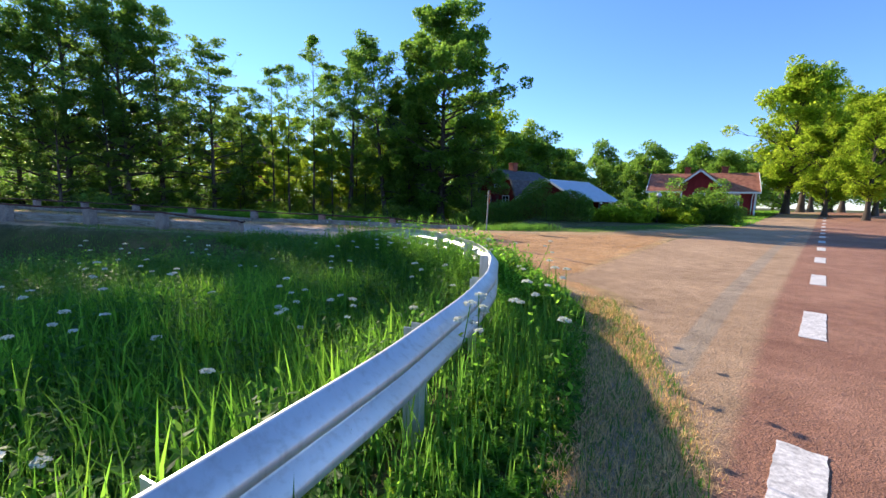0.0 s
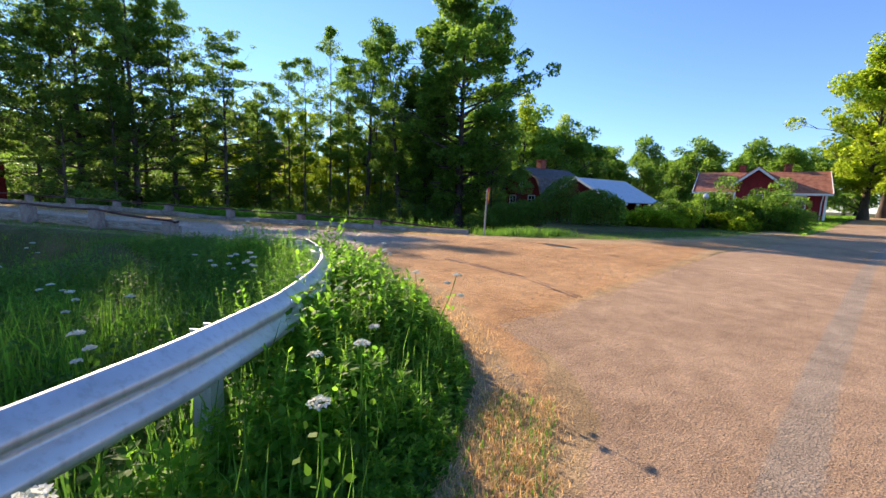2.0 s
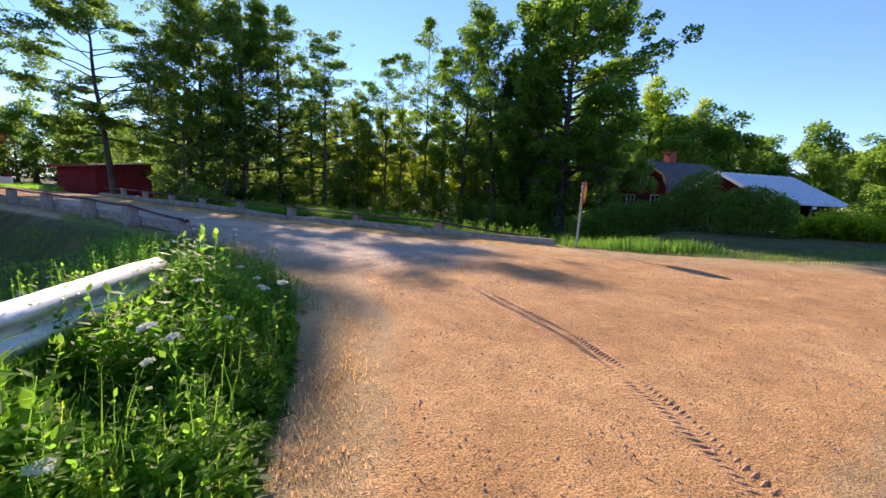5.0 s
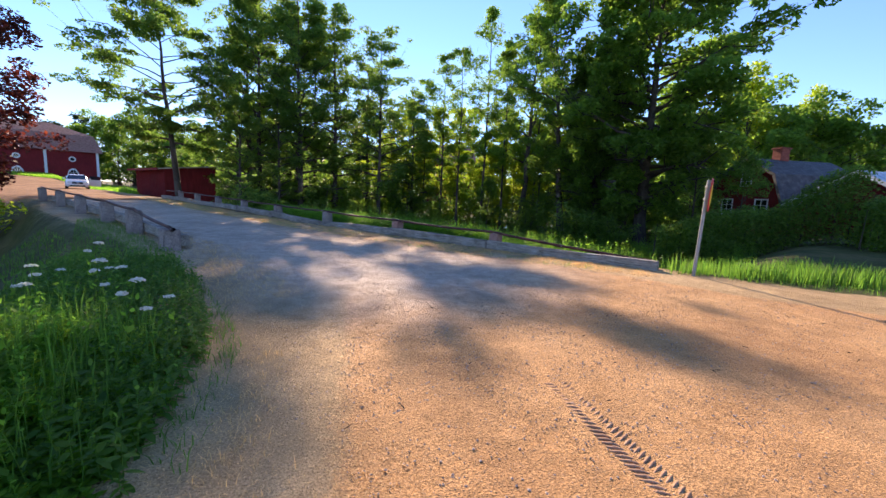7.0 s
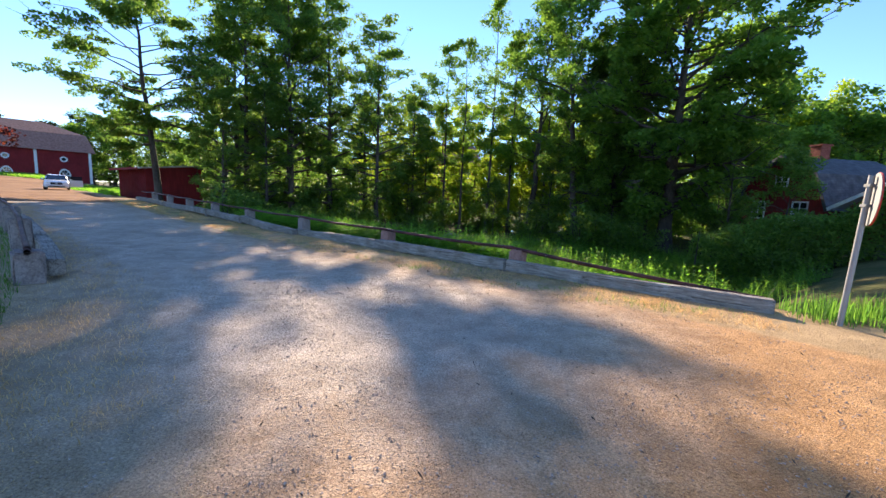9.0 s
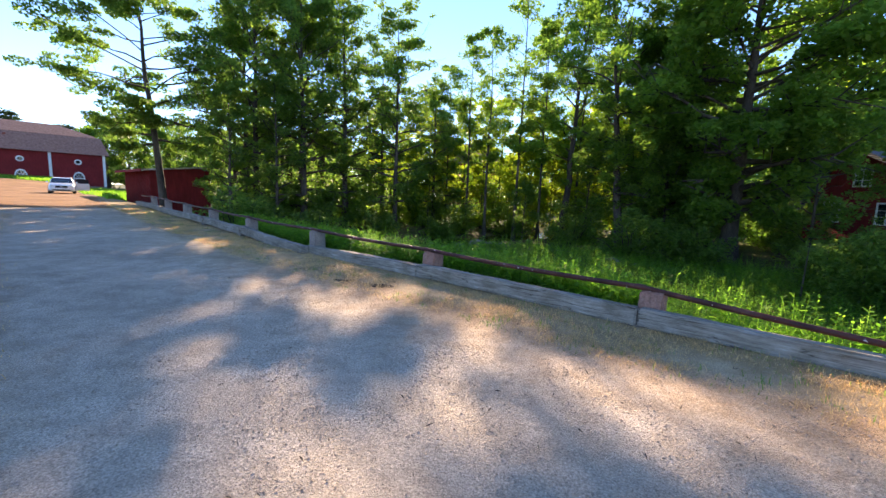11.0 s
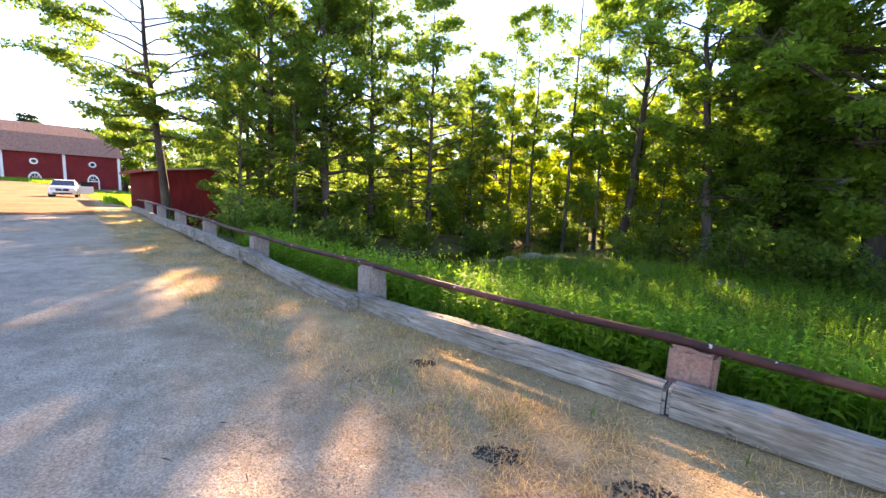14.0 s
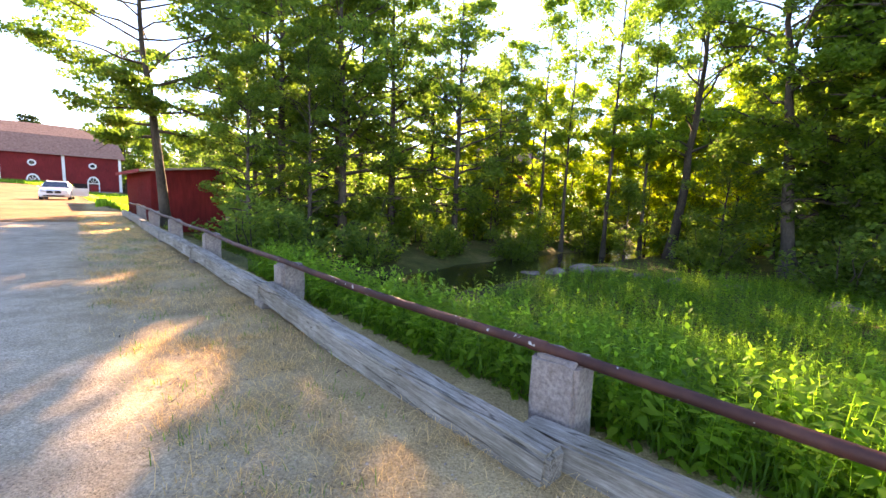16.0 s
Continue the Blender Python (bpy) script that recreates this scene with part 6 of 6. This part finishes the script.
for k in range(6):
    x = 4.5 + k * 7.5

    def arch(r, h, y0, y1, n=14):
        b2 = bmesh.new()
        pts2 = [(-r, 0), (r, 0)] + [(r * math.cos(math.pi * q / n), h + r * math.sin(math.pi * q / n)) for q in range(n + 1)]
        f0, f1 = [b2.verts.new((px, y0, pz)) for px, pz in pts2], [b2.verts.new((px, y1, pz)) for px, pz in pts2]
        b2.faces.new(f0)
        b2.faces.new(f1[::-1])
        for q in range(len(pts2)):
            w2 = (q + 1) % len(pts2)
            b2.faces.new((f0[q], f0[w2], f1[w2], f1[q]))
        return b2
    win = part("arched_window", arch(1.05, 1.5, -0.02, -0.006), M_GLASS, barn, "dark arched opening with white surround", m=pose(x, 0, 0.5) @ Matrix.Diagonal((0.62, 1, 0.92, 1)))
    b3 = bmesh.new()
    n = 16
    for q in range(n):
        a0, a1 = math.pi * q / n, math.pi * (q + 1) / n
        vs = [b3.verts.new((rr * math.cos(aa), yy, 1.5 + rr * math.sin(aa))) for yy in (-0.12, -0.021) for rr, aa in ((1.05, a0), (1.35, a0), (1.35, a1), (1.05, a1))]
        for f in ((0, 1, 2, 3), (7, 6, 5, 4), (0, 4, 5, 1), (1, 5, 6, 2), (2, 6, 7, 3), (3, 7, 4, 0)):
            b3.faces.new([vs[z] for z in f])
    box(b3, (-1.35, -0.12, -0.1), (-1.05, -0.021, 1.5))
    box(b3, (1.05, -0.12, -0.1), (1.35, -0.021, 1.5))
    box(b3, (-1.05, -0.10, 1.42), (1.05, -0.022, 1.6))
    for aa in (45, 90, 135):
        box(b3, (0.25, -0.10, -0.05), (1.05, -0.022, 0.05), m=pose(0, 0, 1.5, 0, -aa, 0))
    part("surround", b3, M_WHITE, win)
    b4 = bmesh.new()
    for q in range(20):
        a0, a1 = 2 * math.pi * q / 20, 2 * math.pi * (q + 1) / 20
        vs = [b4.verts.new((rr * 1.15 * math.cos(aa), yy, rr * 0.85 * math.sin(aa))) for yy in (-0.12, -0.021) for rr, aa in ((0.55, a0), (0.9, a0), (0.9, a1), (0.55, a1))]
        for f in ((0, 1, 2, 3), (7, 6, 5, 4), (0, 4, 5, 1), (1, 5, 6, 2), (2, 6, 7, 3), (3, 7, 4, 0)):
            b4.faces.new([vs[z] for z in f])
    part("oval_window", b4, M_WHITE, barn, "white oval window surround", m=pose(x, 0, 4.9) @ Matrix.Diagonal((0.52, 1, 0.66, 1)))
    b5 = bmesh.new()
    bmesh.ops.create_cone(b5, cap_ends=True, segments=20, radius1=0.58, radius2=0.58, depth=0.02, matrix=pose(0, -0.014, 0, 90, 0, 0) @ Matrix.Diagonal((1.15, 0.85, 1, 1)))
    part("oval_pane", b5, M_GLASS, barn, m=pose(x, 0, 4.9) @ Matrix.Diagonal((0.52, 1, 0.66, 1)))

# ---------------------------------------------------------------- hedges and shrubs by the houses
def hedge(name, pts, h, w, seed, material, label, per=900, leaf=0.13):
    rng = np.random.default_rng(seed)
    p = resample(pts, 60)
    n = int(per * np.linalg.norm(np.diff(p, axis=0), axis=1).sum())
    i = rng.integers(0, 59, n)
    t = rng.uniform(0, 1, n)
    c = p[i] + (p[i + 1] - p[i]) * t[:, None]
    a = rng.uniform(-1, 1, n)
    z = rng.uniform(0, 1, n) ** 0.8
    prof = np.sqrt(np.clip(1 - z ** 3, 0.05, 1))
    T = (p[i + 1] - p[i]) / (np.linalg.norm(p[i + 1] - p[i], axis=1)[:, None] + 1e-9)
    edge = np.sign(a) * np.abs(a) ** 0.4
    hh = h * (1 + 0.16 * np.sin(c[:, 0] * 1.3) + 0.12 * np.sin(c[:, 1] * 2.3 + 1))
    q = c + np.stack([-T[:, 1], T[:, 0]], -1) * (edge * w / 2 * prof)[:, None]
    P3 = np.column_stack([q, land(q[:, 0], q[:, 1]) + z * hh]) + rng.normal(0, 0.07, (n, 3))
    v, f = leaf_quads(rng, P3, leaf, 0.45, 0.6)
    ob = thing(name, pose(0, 0, 0), label, "hedge")
    part("foliage", mesh_of("foliage", v, f, material), None, ob)
    for k in range(0, 60, 4):
        v, f = (tube([(p[k][0], p[k][1], float(land(*p[k])) - 0.1), (p[k][0] + 0.05, p[k][1], float(land(*p[k])) + h * 0.8)], [0.04, 0.015], 4))
        part("stem", mesh_of("stem", v, f, M_BARK), None, ob)
    return ob


hedge("hedge", [(8.6, 18.2), (13, 17.6), (16.2, 16.6)], 2.55, 1.8, 81, M_LEAF_D, "tall dark clipped hedge before the cottage", 3000)
hedge("hedge", [(14.6, 14.9), (16.4, 13.9), (17.4, 13.2)], 1.85, 2.0, 82, M_LEAF_D, "dark rounded hedge beside the shed", 3400)
make_bush("shrub", 83, "bright yellow-green shrub catching the sun", 2.0, 2.5, 2600, 0.13, M_LEAF_Y, (16.8, 16.4), "shrub")
sh = make_bush("shrub", 84, "rounded sunlit green shrub in the front garden", 4.6, 3.0, 20000, 0.15, M_LEAF, (26.0, 12.0), "shrub", "front garden shrubs", 0.3, 20)
for x, y, k in ((27.2, 9.9, 0.9), (22.4, 13.4, 0.7), (24.0, 12.6, 0.66), (36, 13.4, 0.55)):
    plant_copy(sh, x, y, x * 37 % 360, k)
low_sh = make_bush("shrub", 85, "low bright yellow-green shrub before the garden", 3.2, 1.7, 11000, 0.13, M_LEAF_Y, (21.4, 12.2), "shrub", "front garden shrubs", 0.25, 16)
for x, y, k in ((24.4, 10.6, 0.9), (19.6, 13.6, 1.0), (29.6, 10.9, 0.8)):
    plant_copy(low_sh, x, y, x * 53 % 360, k)
lampp = thing("garden_lamp", pose(23.6, 12.0, float(land(23.6, 12.0)) - 0.02), "slim garden lamp post with a white globe", "lamp")
part("pole", tube_mesh("pole", [(0, 0, 0), (0, 0, 1.2), (0, 0, 2.0)], 0.04, M_DARKMETAL, 8), None, lampp)
bm = bmesh.new()
bmesh.ops.create_uvsphere(bm, u_segments=16, v_segments=10, radius=0.2, matrix=Matrix.Translation((0, 0, 2.18)))
part("globe", bm, M_LENS, lampp, smooth=True)
part("base", boxed((-0.08, -0.08, -0.02), (0.08, 0.08, 0.15), 0.02), M_DARKMETAL, lampp)

# ---------------------------------------------------------------- car on the lane
cx, cy = -40.3, 39.4
cz = float(land(cx, cy)) + 0.018
car = thing("car", pose(cx, cy, cz, 0, 0, 46), "white estate car facing the bridge with one door open", "car")
# the front faces local -y


def loft(sections):
    """A body through cross sections (y, half width low, half width high, z low, z high)."""
    bm = bmesh.new()
    rings = []
    for y, wl, wh, zl, zh in sections:
        zm = zl + (zh - zl) * 0.55
        ring = [(-wl * 0.92, zl), (wl * 0.92, zl), (wl, zl + 0.1), (wl, zm), (wh, zh - 0.04), (wh * 0.9, zh), (-wh * 0.9, zh), (-wh, zh - 0.04), (-wl, zm), (-wl, zl + 0.1)]
        rings.append([bm.verts.new((x, y, z)) for x, z in ring])
    for r0, r1 in zip(rings[:-1], rings[1:]):
        for i in range(10):
            j = (i + 1) % 10
            bm.faces.new((r0[i], r0[j], r1[j], r1[i]))
    bm.faces.new(rings[0][::-1])
    bm.faces.new(rings[-1])
    return bm


body = part("body", loft([(0, 0.70, 0.64, 0.30, 0.70), (0.10, 0.84, 0.76, 0.22, 0.80), (0.35, 0.92, 0.84, 0.20, 0.87), (0.9, 0.94, 0.86, 0.20, 0.94), (1.45, 0.95, 0.88, 0.20, 1.0), (3.6, 0.95, 0.90, 0.20, 1.02), (4.5, 0.92, 0.86, 0.24, 1.0), (4.68, 0.84, 0.78, 0.35, 0.9)]), M_CAR, car, smooth=True)
cab = part("cabin", loft([(1.30, 0.80, 0.78, 0.94, 1.0), (2.05, 0.84, 0.64, 0.94, 1.44), (2.5, 0.84, 0.66, 0.94, 1.50), (3.0, 0.84, 0.66, 0.94, 1.51), (4.0, 0.82, 0.64, 0.94, 1.46), (4.55, 0.78, 0.72, 0.94, 1.06)]), M_CAR, car)
part("windscreen", slab([(-0.80, 1.24, 1.0), (0.80, 1.24, 1.0), (0.65, 2.02, 1.45), (-0.65, 2.02, 1.45)], 0.03), M_GLASS, car, "dark windscreen")
part("bonnet_seam", boxed((-0.74, 0.34, 0.872), (0.74, 0.352, 0.882)), M_BLACK, car)
part("grille", boxed((-0.42, -0.03, 0.52), (0.42, 0.06, 0.72), 0.02), M_BLACK, car, "black front grille")
part("badge", boxed((-0.07, -0.045, 0.57), (0.07, -0.03, 0.68)), M_ZINC, car)
part("lower_intake", boxed((-0.62, -0.02, 0.27), (0.62, 0.08, 0.38), 0.02), M_BLACK, car)
part("number_plate", boxed((-0.26, -0.05, 0.40), (0.26, -0.03, 0.50)), M_WHITE, car)
for s in (-1, 1):
    part("headlight", boxed((s * 0.60 - 0.18, -0.01, 0.60), (s * 0.62 + 0.17, 0.14, 0.73), 0.03), M_LENS, car)
    part("mirror", boxed((s * 1.02 - 0.1, 1.55, 0.98), (s * 1.02 + 0.1, 1.68, 1.12), 0.03), M_CAR, car)
    part("side_window", slab([(s * 0.85, 1.75, 1.04), (s * 0.85, 4.1, 1.04), (s * 0.69, 3.95, 1.40), (s * 0.70, 2.2, 1.40)], -0.015 * s), M_GLASS, car)
    part("roof_rail", tube_mesh("roof_rail", [(s * 0.6, 2.2, 1.48), (s * 0.62, 3.0, 1.56), (s * 0.6, 3.9, 1.48)], 0.02, M_DARKMETAL, 6), None, car)
    for y in (0.88, 3.72):
        bm = bmesh.new()
        bmesh.ops.create_cone(bm, cap_ends=True, segments=28, radius1=0.35, radius2=0.35, depth=0.23, matrix=pose(0, 0, 0, 0, 90, 0))
        wh = part("wheel", bm, M_RUBBER, car, "black tyre", m=pose(s * 0.83, y, 0.35))
        bm = bmesh.new()
        bmesh.ops.create_cone(bm, cap_ends=True, segments=20, radius1=0.23, radius2=0.2, depth=0.02, matrix=pose(s * 0.12, 0, 0, 0, 90 * s, 0))
        part("rim", bm, M_ZINC, wh)
door = part("door", boxed((0, -0.04, 0.3), (1.05, 0.04, 0.98), 0.03), M_CAR, car, "open front door", m=pose(0.94, 1.7, 0, 0, 0, 12))
part("door_glass", boxed((0.08, -0.01, 0.97), (1.0, 0.01, 1.38)), M_GLASS, door)
